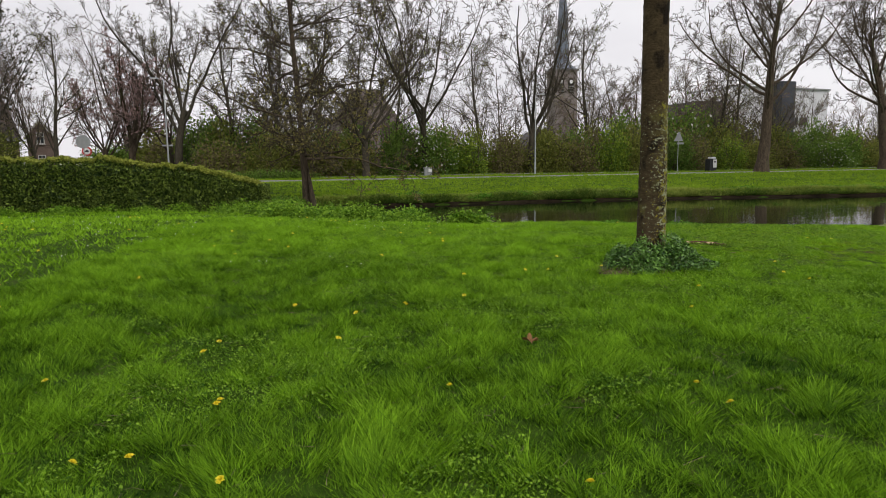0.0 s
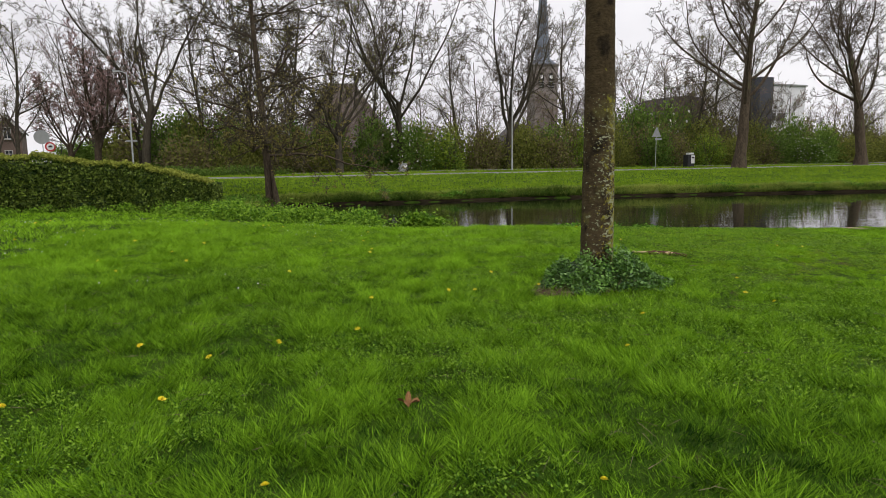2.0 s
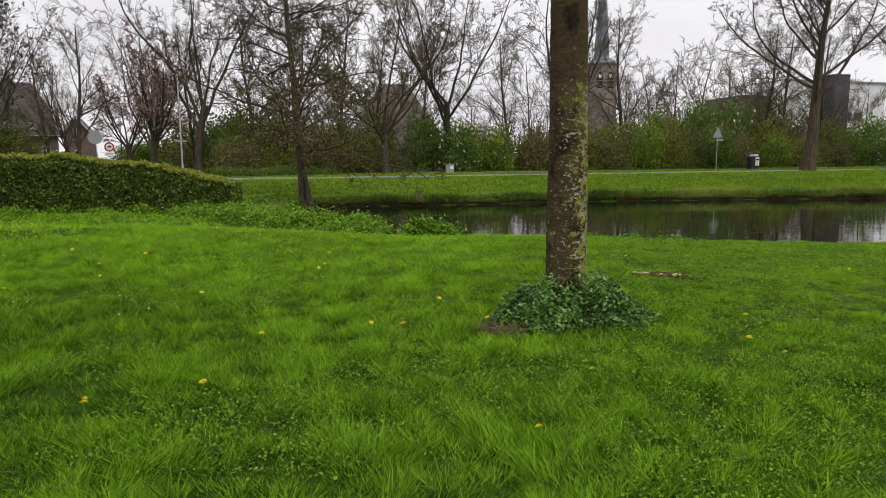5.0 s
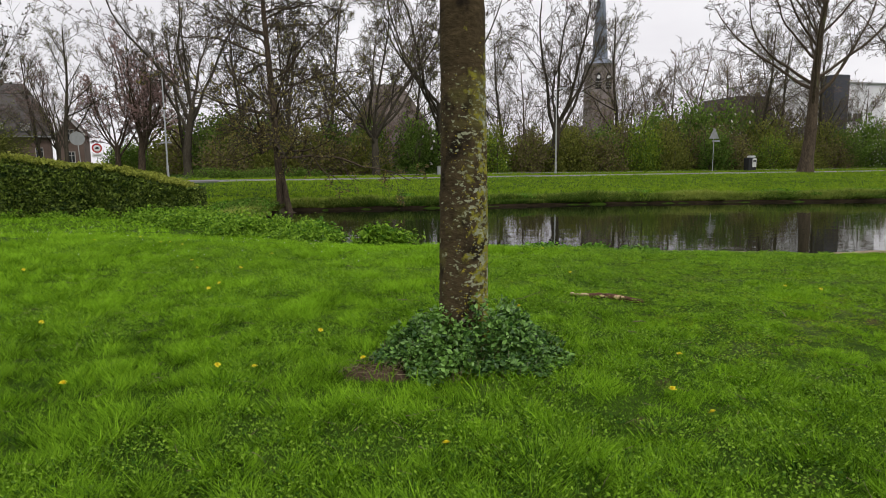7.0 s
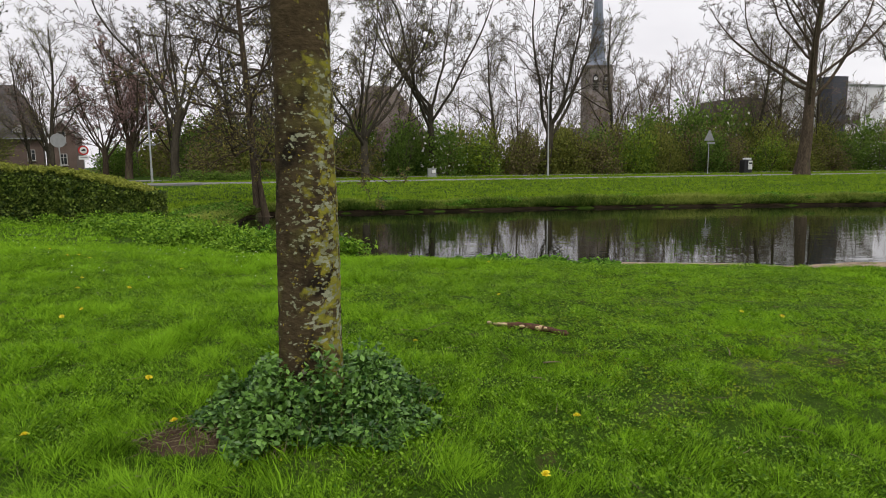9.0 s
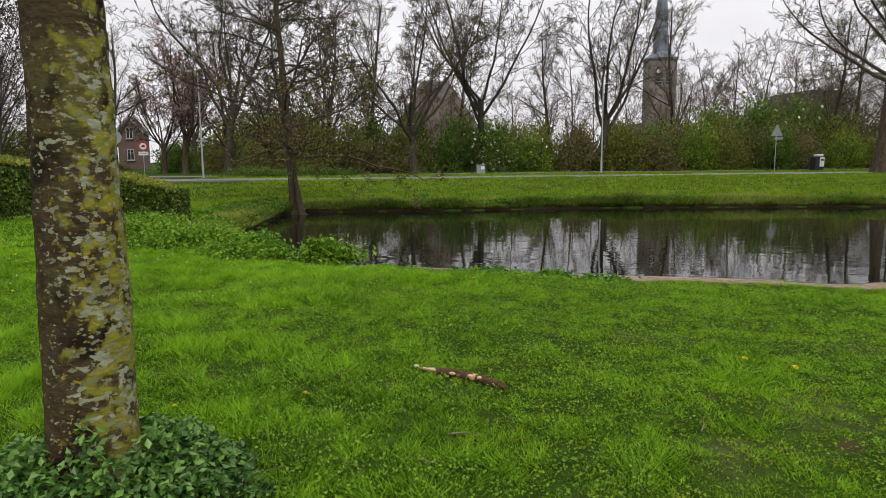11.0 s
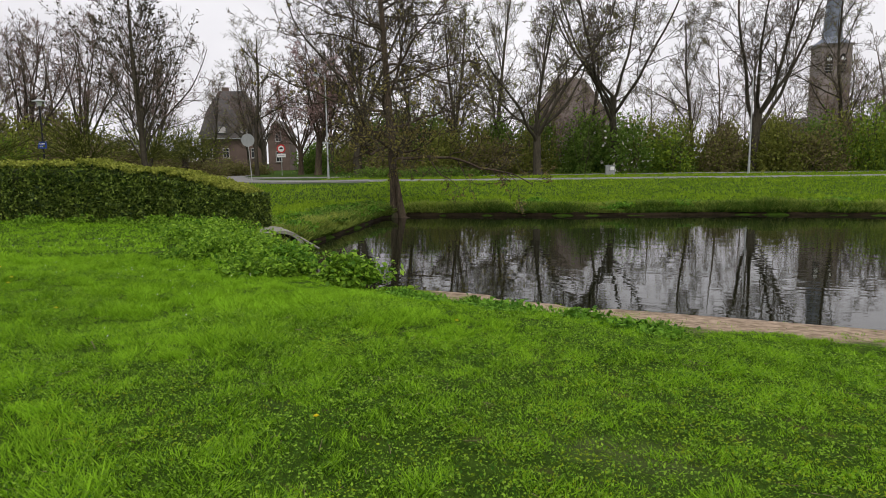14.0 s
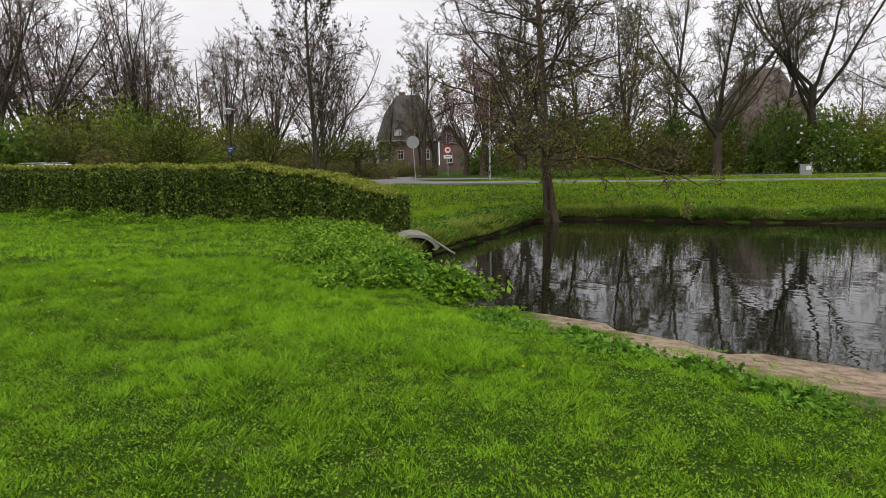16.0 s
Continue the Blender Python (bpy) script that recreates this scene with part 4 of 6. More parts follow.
def build_dandelions():
    rng = np.random.default_rng(62)
    spots = [(1.69, 9.1), (0.81, 10.04), (1.21, 11.12), (3.78, 10.98), (5.63, 13.46), (0.21, 11.01), (3.18, 9.09), (-0.08, 9.95), (3.26, 8.78), (0.38, 8.79), (5.43, 12.8), (5.58, 12.51),
             (2.47, 12.97), (0.65, 13.66), (7.42, 16.22), (7.72, 16.06), (0.37, 8.76), (0.2, 8.12), (0.0, 8.0), (0.73, 7.89), (2.34, 7.94), (-0.87, 9.11), (0.82, 10.76), (1.23, 11.08)]
    for _ in range(70):
        x, y = rng.uniform(-8, 5.5), rng.uniform(8, 20)
        if rng.uniform() < 0.9 - 0.1 * max(0, x - 1):
            spots.append((x, y))
    for x, y in spots:
        t = thing("dandelion", "yellow dandelion flower open among grass", "flower", "dandelions in the lawn", (x, y, float(land(x, y)) + rng.uniform(0.05, 0.08)), rng.uniform(0, 360))
        t.scale = (1.25,) * 3
        h = child("flower_head", HEAD, t)
        h.rotation_euler = (rng.uniform(-0.5, 0.5), rng.uniform(-0.5, 0.5), 0)
        child("stalk", STALK, t)
    x, y = 2.27, 9.97
    bm = bmesh.new()
    hub = bm.verts.new((0, 0, 0))
    rim = []
    for k in range(30):
        a = 2 * math.pi * k / 30
        r = 0.07 * (0.42 + 0.58 * abs(math.cos(2.5 * a)) ** 1.5)
        rim.append(bm.verts.new((r * math.cos(a), r * math.sin(a), 0.045 * abs(math.sin(a * 1.5)) * r / 0.07 + 0.008 * math.sin(7 * a))))
    for k in range(30):
        bm.faces.new((hub, rim[k], rim[(k + 1) % 30]))
    leaf = thing("dead_leaf", "curled brown dead leaf on the lawn", "leaf", "", (x, y, float(land(x, y)) + 0.07), 30)
    part("blade", bm, DEAD_LEAF, leaf)


build_dandelions()


def build_daisies():
    rng = np.random.default_rng(63)
    x, y = scatter(rng, 420, -10, 2.5, 12.5, 24)
    ok = (noise2(x, y, 0.45, 71) > 0.52) & (pond_distance(x, y) > 1.2)
    x, y = x[ok], y[ok]
    n = len(x)
    z = land(x, y) + rng.uniform(0.06, 0.10, n)
    a = np.arange(6) / 6 * 2 * np.pi
    r = rng.uniform(0.005, 0.008, n)[:, None]
    ring = np.stack([x[:, None] + r * np.cos(a), y[:, None] + r * np.sin(a), np.repeat(z[:, None], 6, 1) + 0.006 * np.sin(a)], -1).reshape(-1, 3)
    me = mesh_from("lawn_daisies", ring, np.arange(n)[:, None] * 6 + np.arange(6), DAISY)
    tagged(new("lawn_daisies", me), "tiny white daisies dotted through the lawn", "flowers", kind="stuff")


build_daisies()


def broadleaf_weeds():
    rng = np.random.default_rng(64)
    n = 62000
    x, y = scatter(rng, n, -2, 9.5, 7, 20)
    ok = (noise2(x, y, 1.1, 73) + 0.25 * ease((x - 3) / 3) * ease((y - 11) / 3) - 0.13 * ease((11.5 - y) / 2) > 0.50) & (pond_distance(x, y) > 1.0)
    x, y = x[ok], y[ok]
    k = 4
    xs, ys = np.repeat(x, k) + rng.normal(scale=0.035, size=len(x) * k), np.repeat(y, k) + rng.normal(scale=0.035, size=len(x) * k)
    at = np.stack([xs, ys, land(xs, ys) + rng.uniform(0.02, 0.065, len(xs))], 1)
    v, f = leaves(rng, at, 0.0135, 0.7, 1.4)
    me = mesh_from("lawn_weeds", v, f, HERB, np.repeat(rng.uniform(0, 1, len(xs)) ** 1.2, 4))
    tagged(new("lawn_weeds", me), "small clover and broadleaf weeds among the grass", "plants", kind="stuff")


broadleaf_weeds()


def lawn_moss():
    rng = np.random.default_rng(65)
    x, y = scatter(rng, 70000, 2.6, 10.5, 12.2, 19.5)
    ok = (rng.uniform(size=len(x)) < mossy(x, y)) & (noise2(x, y, 9.0, 74) > 0.36) & (sandy(x, y) < 0.5)
    x, y = x[ok], y[ok]
    at = np.stack([x, y, land(x, y) + rng.uniform(0.012, 0.05, len(x))], 1)
    v, f = leaves(rng, at, 0.013, 1.2, 1.5)
    tone = np.clip(0.42 + 0.9 * (noise2(x, y, 3.0, 75) - 0.5) + rng.normal(scale=0.22, size=len(x)), 0, 1)
    tagged(new("lawn_moss", mesh_from("lawn_moss", v, f, MOSS, np.repeat(tone, 4))), "short yellow-green moss and clover in worn lawn", "moss", kind="stuff")
    n = 1300
    x, y = scatter(rng, n, -1.0, 10.0, 7.5, 19.0)
    s = np.stack([x, y, land(x, y) + 0.035], 1)
    a = rng.uniform(0, 2 * np.pi, n)
    p, r = grow(rng, s, np.stack([np.cos(a), np.sin(a), 0 * a], 1), rng.uniform(0.04, 0.16, n), np.full(n, 0.0022), 3, 0.15, 0)
    v, f = tubes(p, r, 3)
    tagged(new("lawn_litter", mesh_from("lawn_litter", v, f, TWIG_DRY)), "short dry stalks strewn in the worn lawn", "plant litter", kind="stuff")


lawn_moss()


# ---- pond edge plants and culvert ----
def herb_clump(name, label, place, seed, radii, n=900, size=0.07, mat=None, stems=24, group=""):
    rng = np.random.default_rng(seed)
    x, y = place
    t = thing(name, label, "plant", group, (x, y, float(land(x, y))))
    at = leaf_cloud(rng, n, radii, 26, 0.22)
    at[:, 2] = np.maximum(at[:, 2], land(at[:, 0] + x, at[:, 1] + y) - float(land(x, y)) + 0.03)
    v, f = leaves(rng, at, size, 0.3, 1.7)
    child("foliage", mesh_from("foliage", v, f, mat or HERB, np.repeat(rng.uniform(0, 1, n), 4)), t)
    s = rng.normal(scale=0.4, size=(stems, 3)) * [radii[0], radii[1], 0]
    d = rng.normal(scale=0.3, size=(stems, 3)) * [1, 1, 0] + [0, 0, 1]
    d /= np.linalg.norm(d, axis=1, keepdims=True)
    p, r = grow(rng, s, d, radii[2] * rng.uniform(0.7, 1.2, stems), np.full(stems, 0.006), 4, 0.1, 0)
    v, f = tubes(p, r, 4)
    tagged(child("stemwork", mesh_from("stemwork", v, f, HERB, np.full(len(v), 0.4)), t), kind="stuff")
    return t


herb_clump("leafy_clump", "round dark green leafy clump at the pond edge", (0.15, 22.55), 81, (0.5, 0.5, 0.5), 1700, 0.06, BANK_HERB)
herb_clump("leafy_clump", "sprawling green plant hanging over the bank", (1.75, 22.3), 82, (0.7, 0.4, 0.42), 1700, 0.06)
herb_clump("leafy_clump", "sprawling green plant hanging over the bank", (2.5, 22.2), 84, (0.45, 0.3, 0.22), 700, 0.05)
for k, (hx, hy, hw) in enumerate(((3.6, 20.9, 0.5), (4.4, 21.0, 0.35), (5.0, 20.4, 0.45), (5.9, 20.3, 0.3), (3.1, 21.3, 0.3), (6.6, 20.0, 0.4))):
    herb_clump("shore_weeds", "low green weeds at the edge of the sand", (hx, hy), 500 + k, (hw, hw * 0.6, 0.11), 420, 0.04, BANK_HERB, 8, "weeds by the sand")
rng_h = np.random.default_rng(83)
for k in range(46):
    s = rng_h.uniform()
    hx, hy = 0.2 - 6.6 * s + rng_h.normal(scale=0.55), 22.1 + 6.2 * s + rng_h.normal(scale=0.6) - 0.7 * math.sin(s * 3.1)
    if float(pond_distance(hx, hy)) > 0.3:
        herb_clump("nettle_clump", "fresh green nettles and weeds before the hedge", (hx, hy), 100 + k, (0.6, 0.6, rng_h.uniform(0.22, 0.55)), 700, 0.05, None, 10, "weeds by the hedge")
for k in range(16):
    hx, hy = -7.0 - 0.75 * k + rng_h.normal(scale=0.3), 28.6 - 0.34 * k + rng_h.normal(scale=0.3)
    herb_clump("nettle_clump", "fresh green nettles and weeds before the hedge", (hx, hy), 200 + k, (0.6, 0.5, rng_h.uniform(0.2, 0.45)), 560, 0.05, None, 10, "weeds by the hedge")


for k in range(44):
    s = rng_h.uniform()
    hx, hy = -5.6 - 2.2 * math.sin(s * 1.5) - abs(rng_h.normal(scale=0.9)), 30.6 + 10.5 * s + rng_h.normal(scale=0.4)
    if float(pond_distance(hx, hy)) > 0.15:
        herb_clump("bank_herbs", "dark green leafy herbs covering the pond bank", (hx, hy), 300 + k, (0.75, 0.75, rng_h.uniform(0.12, 0.34)), 360, 0.075, SHRUB_GREEN if k % 3 else BANK_HERB, 6, "herbs on the bank")
for k in range(30):
    s = rng_h.uniform()
    hx = -5.5 + 36 * s
    hy = float(np.interp(hx, [-4, -0.5, 4, 7.3, 11, 18, 28, 45], [42.2, 43, 44.6, 45.8, 46.6, 47.8, 49, 51])) + 0.4 + rng_h.uniform(0, 2.2)
    herb_clump("bank_herbs", "dark green leafy herbs covering the pond bank", (hx, hy), 400 + k, (0.7, 0.5, rng_h.uniform(0.10, 0.30)), 260, 0.08, BANK_HERB, 6, "herbs on the bank")


def build_culvert():
    x, y = -4.9, 28.8
    c = thing("culvert", "weathered concrete culvert with a curved lid over water", "culvert", "", (x, y, WATER - 0.1), 48)
    n, outline = 12, []
    for k in range(n + 1):
        a = math.pi * k / n
        outline.append((0.72 * math.cos(a), 0.34 + 0.40 * math.sin(a)))
    inner = [(px * 0.84, pz - 0.08) for px, pz in reversed(outline)]
    bm = bmesh.new()
    prism(bm, outline + inner, -0.25, 1.3)
    part("lid", bm, CONCRETE, c)
    bm = bmesh.new()
    prism(bm, [(0.6, -0.3), (0.6, 0.34), (0.4, 0.58), (0, 0.66), (-0.4, 0.58), (-0.6, 0.34), (-0.6, -0.3)], 0.05, 1.25)
    part("opening", bm, DARK, c, "dark pipe mouth")
    bm = bmesh.new()
    rod(bm, (0.45, -0.2, 0.62), (1.15, -0.35, 0.16), 0.03, 0.03, 8)
    part("plank", bm, CONCRETE, c, "thin sloping grey board")


build_culvert()


# ---- hedge ----
HEDGE = ((-26, 18.2), (-22, 21.6), (-18.5, 24.2), (-15, 26.4), (-11.5, 27.9), (-8.5, 28.8), (-6.05, 29.25))


def hedge_line(s):
    """Place, top height and half width along the hedge, s from 0 to 1."""
    s = np.asarray(s, float)
    k = np.linspace(0, 1, len(HEDGE))
    x, y = np.interp(s, k, [p[0] for p in HEDGE]), np.interp(s, k, [p[1] for p in HEDGE])
    top = np.interp(s, [0, 0.45, 0.7, 0.85, 0.97, 1], [1.72, 1.66, 1.55, 1.22, 0.82, 0.68])
    return x, y, top, np.interp(s, [0, 0.95, 1], [0.75, 0.7, 0.45])


def build_hedge():
    rng = np.random.default_rng(91)
    hedge = thing("hedge", "clipped curved hornbeam hedge with fresh yellowish top shoots", "hedge", "", (0, 0, 0))
    s = np.linspace(0, 1, 90)
    x, y, top, half = hedge_line(s)
    tx, ty = np.gradient(x), np.gradient(y)
    ln = np.hypot(tx, ty)
    nx, ny = ty / ln, -tx / ln
    z0 = land(x, y) - 0.05
    # closed dark body under the leaf skin, painted as the hedge's inner shade
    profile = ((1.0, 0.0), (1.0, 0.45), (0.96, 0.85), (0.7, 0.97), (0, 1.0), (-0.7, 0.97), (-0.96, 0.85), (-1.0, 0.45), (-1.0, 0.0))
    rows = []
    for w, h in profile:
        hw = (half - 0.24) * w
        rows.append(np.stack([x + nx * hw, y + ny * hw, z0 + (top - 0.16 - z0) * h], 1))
    v = np.stack(rows, 1)
    v = v + rng.normal(scale=0.02, size=v.shape)
    m = len(profile)
    i = (np.arange(len(s) - 1)[:, None] * m + np.arange(m - 1)[None]).reshape(-1, 1)
    faces = [i + [0, 1, m + 1, m], np.arange(m)[None, ::-1], np.arange(m)[None] + (len(s) - 1) * m]
    child("hedge_core", mesh_from("hedge_core", v.reshape(-1, 3), faces, HEDGE_SHADE), hedge, "solid dark body that gives the gaps their shade")

    def skin(n, top_only):
        u = rng.uniform(0, 1, n) ** 0.8
        hx, hy, ht, hh = hedge_line(u)
        e = 0.003
        ax, ay, _, _ = hedge_line(np.clip(u - e, 0, 1))
        bx, by, _, _ = hedge_line(np.clip(u + e, 0, 1))
        dx, dy = bx - ax, by - ay
        dl = np.hypot(dx, dy) + 1e-9
        px, py = dy / dl, -dx / dl
        z = land(hx, hy)
        rough = 0.26 * (noise2(hx + hy, u * 60, 1.2, 92) - 0.5) + 0.20 * (noise2(hx * 4, hy * 4, 1.0, 93) - 0.5)
        if top_only:
            w, h = rng.uniform(-1, 1, n), 1 + rng.normal(scale=0.02, size=n)
        else:
            w = np.where(rng.uniform(size=n) < 0.85, 1, -1) * (1 + rng.normal(scale=0.04, size=n))
            h = rng.uniform(0.02, 1.0, n)
            w = w * np.where(h > 0.85, 1 - (h - 0.85) * 2.2, 1)
        hw = hh * w + rough
        hz = z + (ht - z) * h + rough * 0.5 + (0.04 * rng.uniform(0, 1, n) if top_only else 0)
        return np.stack([hx + px * hw, hy + py * hw, hz], 1), h

    at, h = skin(52000, False)
    cap = rng.uniform(size=(4000, 3)) * [0.5, 1, 1]
    ex, ey, et, eh = (float(q) for q in hedge_line(1.0))
    end = np.stack([ex + cap[:, 0] * 0.4, ey + (cap[:, 1] - 0.5) * 0.9 + cap[:, 0] * 0.2, land(ex, ey) + (et - land(ex, ey)) * cap[:, 2] * 0.97], 1)
    at = np.concatenate([at, end])
    v, f = leaves(rng, at, 0.068)
    child("foliage", mesh_from("foliage", v, f, HEDGE_LEAF, np.repeat(rng.uniform(0, 1, len(at)) ** 1.9, 4)), hedge)
    at, h = skin(20000, True)
    v, f = leaves(rng, at, 0.065)
    child("fresh_growth", mesh_from("fresh_growth", v, f, HEDGE_TOP, np.repeat(rng.uniform(0, 1, len(at)), 4)), hedge, "fresh yellow-green shoots on top")


build_hedge()


# ---- trees ----
def gen(each, u0, u1, angle, spread, ratio, thin, k, wiggle, lift, sides, fall=0.5, fine=False, up_bias=0.0):
    return dict(each=each, u0=u0, u1=u1, angle=angle, spread=spread, ratio=ratio, thin=thin, k=k, wiggle=wiggle, lift=lift, sides=sides, fall=fall, fine=fine, up_bias=up_bias)


VASE = [gen(6, 0.62, 1.0, 36, 12, 0.66, 0.50, 14, 0.10, 0.07, 8, 0.15), gen(8, 0.2, 1.0, 40, 13, 0.46, 0.42, 9, 0.13, 0.06, 5, 0.45),
        gen(7, 0.2, 1.0, 42, 14, 0.48, 0.52, 6, 0.17, 0.04, 3, 0.4), gen(5, 0.2, 1.0, 42, 16, 0.5, 0.6, 4, 0.2, 0.03, 3, 0.3, True),
        gen(3, 0.2, 1.0, 45, 18, 0.5, 0.7, 2, 0.2, 0.0, 3, 0.3, True)]
LIGHT = [gen(9, 0.5, 1.0, 30, 10, 0.72, 0.42, 10, 0.07, 0.04, 6, 0.15), gen(8, 0.15, 1.0, 36, 10, 0.42, 0.45, 7, 0.11, 0.04, 4, 0.5),
         gen(6, 0.2, 1.0, 40, 12, 0.46, 0.5, 4, 0.16, 0.02, 3, 0.4), gen(6, 0.2, 1.0, 42, 15, 0.5, 0.6, 3, 0.2, 0.01, 3, 0.3, True)]
BROAD = [gen(17, 0.36, 1.0, 48, 12, 0.58, 0.40, 12, 0.11, 0.08, 8, 0.25), gen(8, 0.2, 1.0, 44, 13, 0.44, 0.42, 8, 0.16, 0.04, 5, 0.5),
         gen(6, 0.2, 1.0, 48, 15, 0.46, 0.5, 6, 0.19, 0.02, 3, 0.4), gen(4, 0.2, 1.0, 48, 17, 0.5, 0.6, 4, 0.2, 0.01, 3, 0.3, True),
         gen(3, 0.2, 1.0, 50, 18, 0.5, 0.7, 2, 0.2, 0.0, 3, 0.3, True)]
TIERED = [gen(50, 0.15, 0.98, 80, 11, 0.44, 0.44, 14, 0.14, 0.02, 7, 0.55), gen(11, 0.15, 1.0, 50, 15, 0.40, 0.58, 8, 0.18, 0.015, 4, 0.45),
          gen(6, 0.15, 1.0, 48, 18, 0.45, 0.55, 4, 0.2, 0.0, 3, 0.4, True), gen(4, 0.2, 1.0, 50, 20, 0.5, 0.7, 2, 0.2, 0.0, 3, 0.3, True)]
STREET = [gen(30, 0.10, 0.97, 35, 5, 0.54, 0.30, 8, 0.025, 0.012, 5, 0.66), gen(12, 0.15, 1.0, 35, 8, 0.34, 0.5, 4, 0.06, 0.02, 3, 0.4),
          gen(8, 0.12, 1.0, 40, 12, 0.46, 0.6, 2, 0.10, 0.02, 3, 0.3, True)]
UPRIGHT = [gen(16, 0.12, 0.98, 34, 9, 0.52, 0.48, 7, 0.10, 0.06, 5, 0.5), gen(9, 0.15, 1.0, 42, 12, 0.42, 0.5, 4, 0.15, 0.04, 3, 0.4),
           gen(13, 0.12, 1.0, 46, 14, 0.46, 0.6, 2, 0.15, 0.02, 3, 0.3, True)]
POLLARD = [gen(46, 0.80, 1.0, 52, 24, 0.8, 0.16, 5, 0.09, 0.03, 4, 0.2, True), gen(8, 0.15, 1.0, 32, 12, 0.42, 0.6, 3, 0.12, 0.02, 3, 0.4, True)]

build_tree("pond_tree", "pond-side tree with level branches and sparse young leaves", (-7.2, 40.4), 301, 17.0, 0.21, TIERED, BARK_RED, BARK_FAR, ALDER_LEAF, 0.075, 3,
           lean=(-0.008, 0.0), min_r=0.011, leaf_low=7.0, second=(0.46, -0.1, -0.17, 0.0, 0.15, 0.95), trunk_wiggle=0.010, flare=1.9, sink=0.2, trunk_k=34)
build_tree("park_tree", "bare tree with wide ascending dark limbs behind shrubs", (8.9, 83.7), 302, 25.5, 0.50, VASE, BARK_FAR, TWIG, trunk_top=0.24, trunk_taper=0.75, min_r=0.018)
build_tree("park_tree", "bare slender tree with steep forked limbs", (-3.2, 78.6), 303, 24.5, 0.42, VASE, BARK_FAR, TWIG, trunk_top=0.31, trunk_taper=0.7, min_r=0.018)
build_tree("park_tree", "roadside tree with a forked trunk and pale buds", (-8.7, 70.3), 304, 21.0, 0.40, VASE, BARK_FAR, TWIG, SHRUB_OLIVE, 0.09, 1, trunk_top=0.22, trunk_taper=0.7, min_r=0.018)
build_tree("park_tree", "large bare broad-crowned tree with reddish trunk on the bank", (33.6, 78.0), 305, 25.0, 0.64, BROAD, BARK_RED, TWIG, trunk_top=0.72, trunk_taper=0.25, min_r=0.018)
build_tree("park_tree", "bare broad-crowned roadside tree", (53.1, 88.3), 306, 24.0, 0.66, BROAD, BARK_RED, TWIG, trunk_top=0.72, trunk_taper=0.25, min_r=0.018)
build_tree("park_tree", "tall bare grey tree by the junction", (-29.0, 72.8), 307, 22.0, 0.45, VASE, BARK_FAR, TWIG, trunk_top=0.33, trunk_taper=0.7, min_r=0.018)
copper = build_tree("copper_tree", "dense copper-budded tree beside the road", (-34.5, 73.5), 308, 14.0, 0.4, LIGHT, BARK_RED, TWIG_RED, PURPLE, 0.13, 2, trunk_top=0.3, trunk_taper=0.7, min_r=0.02)
build_tree("street_tree", "upright street tree with scattered small dark leaves", (-28.6, 45.2), 309, 14.5, 0.22, STREET, BARK_FAR, TWIG, BUD, 0.13, 1, min_r=0.010, trunk_wiggle=0.01)
tall = build_tree("park_tree", "tall bare tree with fine pinkish twigs", (-54.2, 45.0), 310, 20.0, 0.40, LIGHT, BARK_FAR, TWIG_RED, trunk_top=0.25, trunk_taper=0.7, min_r=0.018)
slim = build_tree("park_tree", "slim bare tree among the shrubs", (-15.5, 78.0), 311, 17.5, 0.26, UPRIGHT, BARK_FAR, TWIG, SHRUB_OLIVE, 0.08, 1, min_r=0.012)


def spread_copies(first, places, seed):
    rng = np.random.default_rng(seed)
    for x, y in places:
        k = rng.uniform(0.8, 1.12)
        m = pose(x, y, float(land(x, y)) - 0.08, 0, 0, rng.uniform(0, 360)) @ Matrix.Diagonal((k, k, k, 1))
        copy_thing(first, m)


spread_copies(tall, [(-68, 44), (-62, 36), (-59, 58), (-64, 68), (-74, 56), (-45, 92), (-62, 98), (-50, 64), (-70, 52), (-66, 80), (-52, 32), (-48, 28), (-56, 37)], 1)
spread_copies(copper, [(-39.0, 76.5)], 3)
spread_copies(slim, [(-41.6, 71.9), (37, 100), (46, 104), (-12, 80), (-19, 76.5), (-21, 80), (-24, 76), (3, 92), (18, 98), (-8, 90), (-33, 80), (44, 112), (66, 112), (-64.3, 97.2), (-69.5, 95.0)], 2)

SCRUB = [gen(10, 0.05, 0.95, 34, 9, 0.62, 0.55, 6, 0.10, 0.04, 4, 0.45), gen(8, 0.12, 1.0, 36, 10, 0.45, 0.55, 4, 0.13, 0.03, 3, 0.4),
         gen(9, 0.1, 1.0, 36, 12, 0.5, 0.6, 2, 0.12, 0.02, 3, 0.3, True)]
scrub = build_tree("scrub_tree", "small bare grey-brown tree in the thicket behind", (-20.0, 92.0), 321, 11.5, 0.13, SCRUB, TWIG, TWIG, min_r=0.015, group="thicket trees")
reddish = build_tree("scrub_tree", "small bare reddish-brown tree in the thicket behind", (-14.0, 96.0), 322, 11.0, 0.13, SCRUB, TWIG, TWIG_RED, SHRUB_OLIVE, 0.07, 1, min_r=0.015, group="thicket trees")
rng_t = np.random.default_rng(402)
for k, x in enumerate(np.arange(-26, 96, 3.9)):
    px, py = x + rng_t.uniform(-1.2, 1.2), ROAD_Y + ROAD_SLOPE * x + rng_t.uniform(27, 40)
    q = rng_t.uniform(0.8, 1.25)
    copy_thing((scrub, reddish)[k % 2], pose(px, py, float(land(px, py)) - 0.08, 0, 0, rng_t.uniform(0, 360)) @ Matrix.Diagonal((q, q, q * rng_t.uniform(0.75, 1.05), 1)))

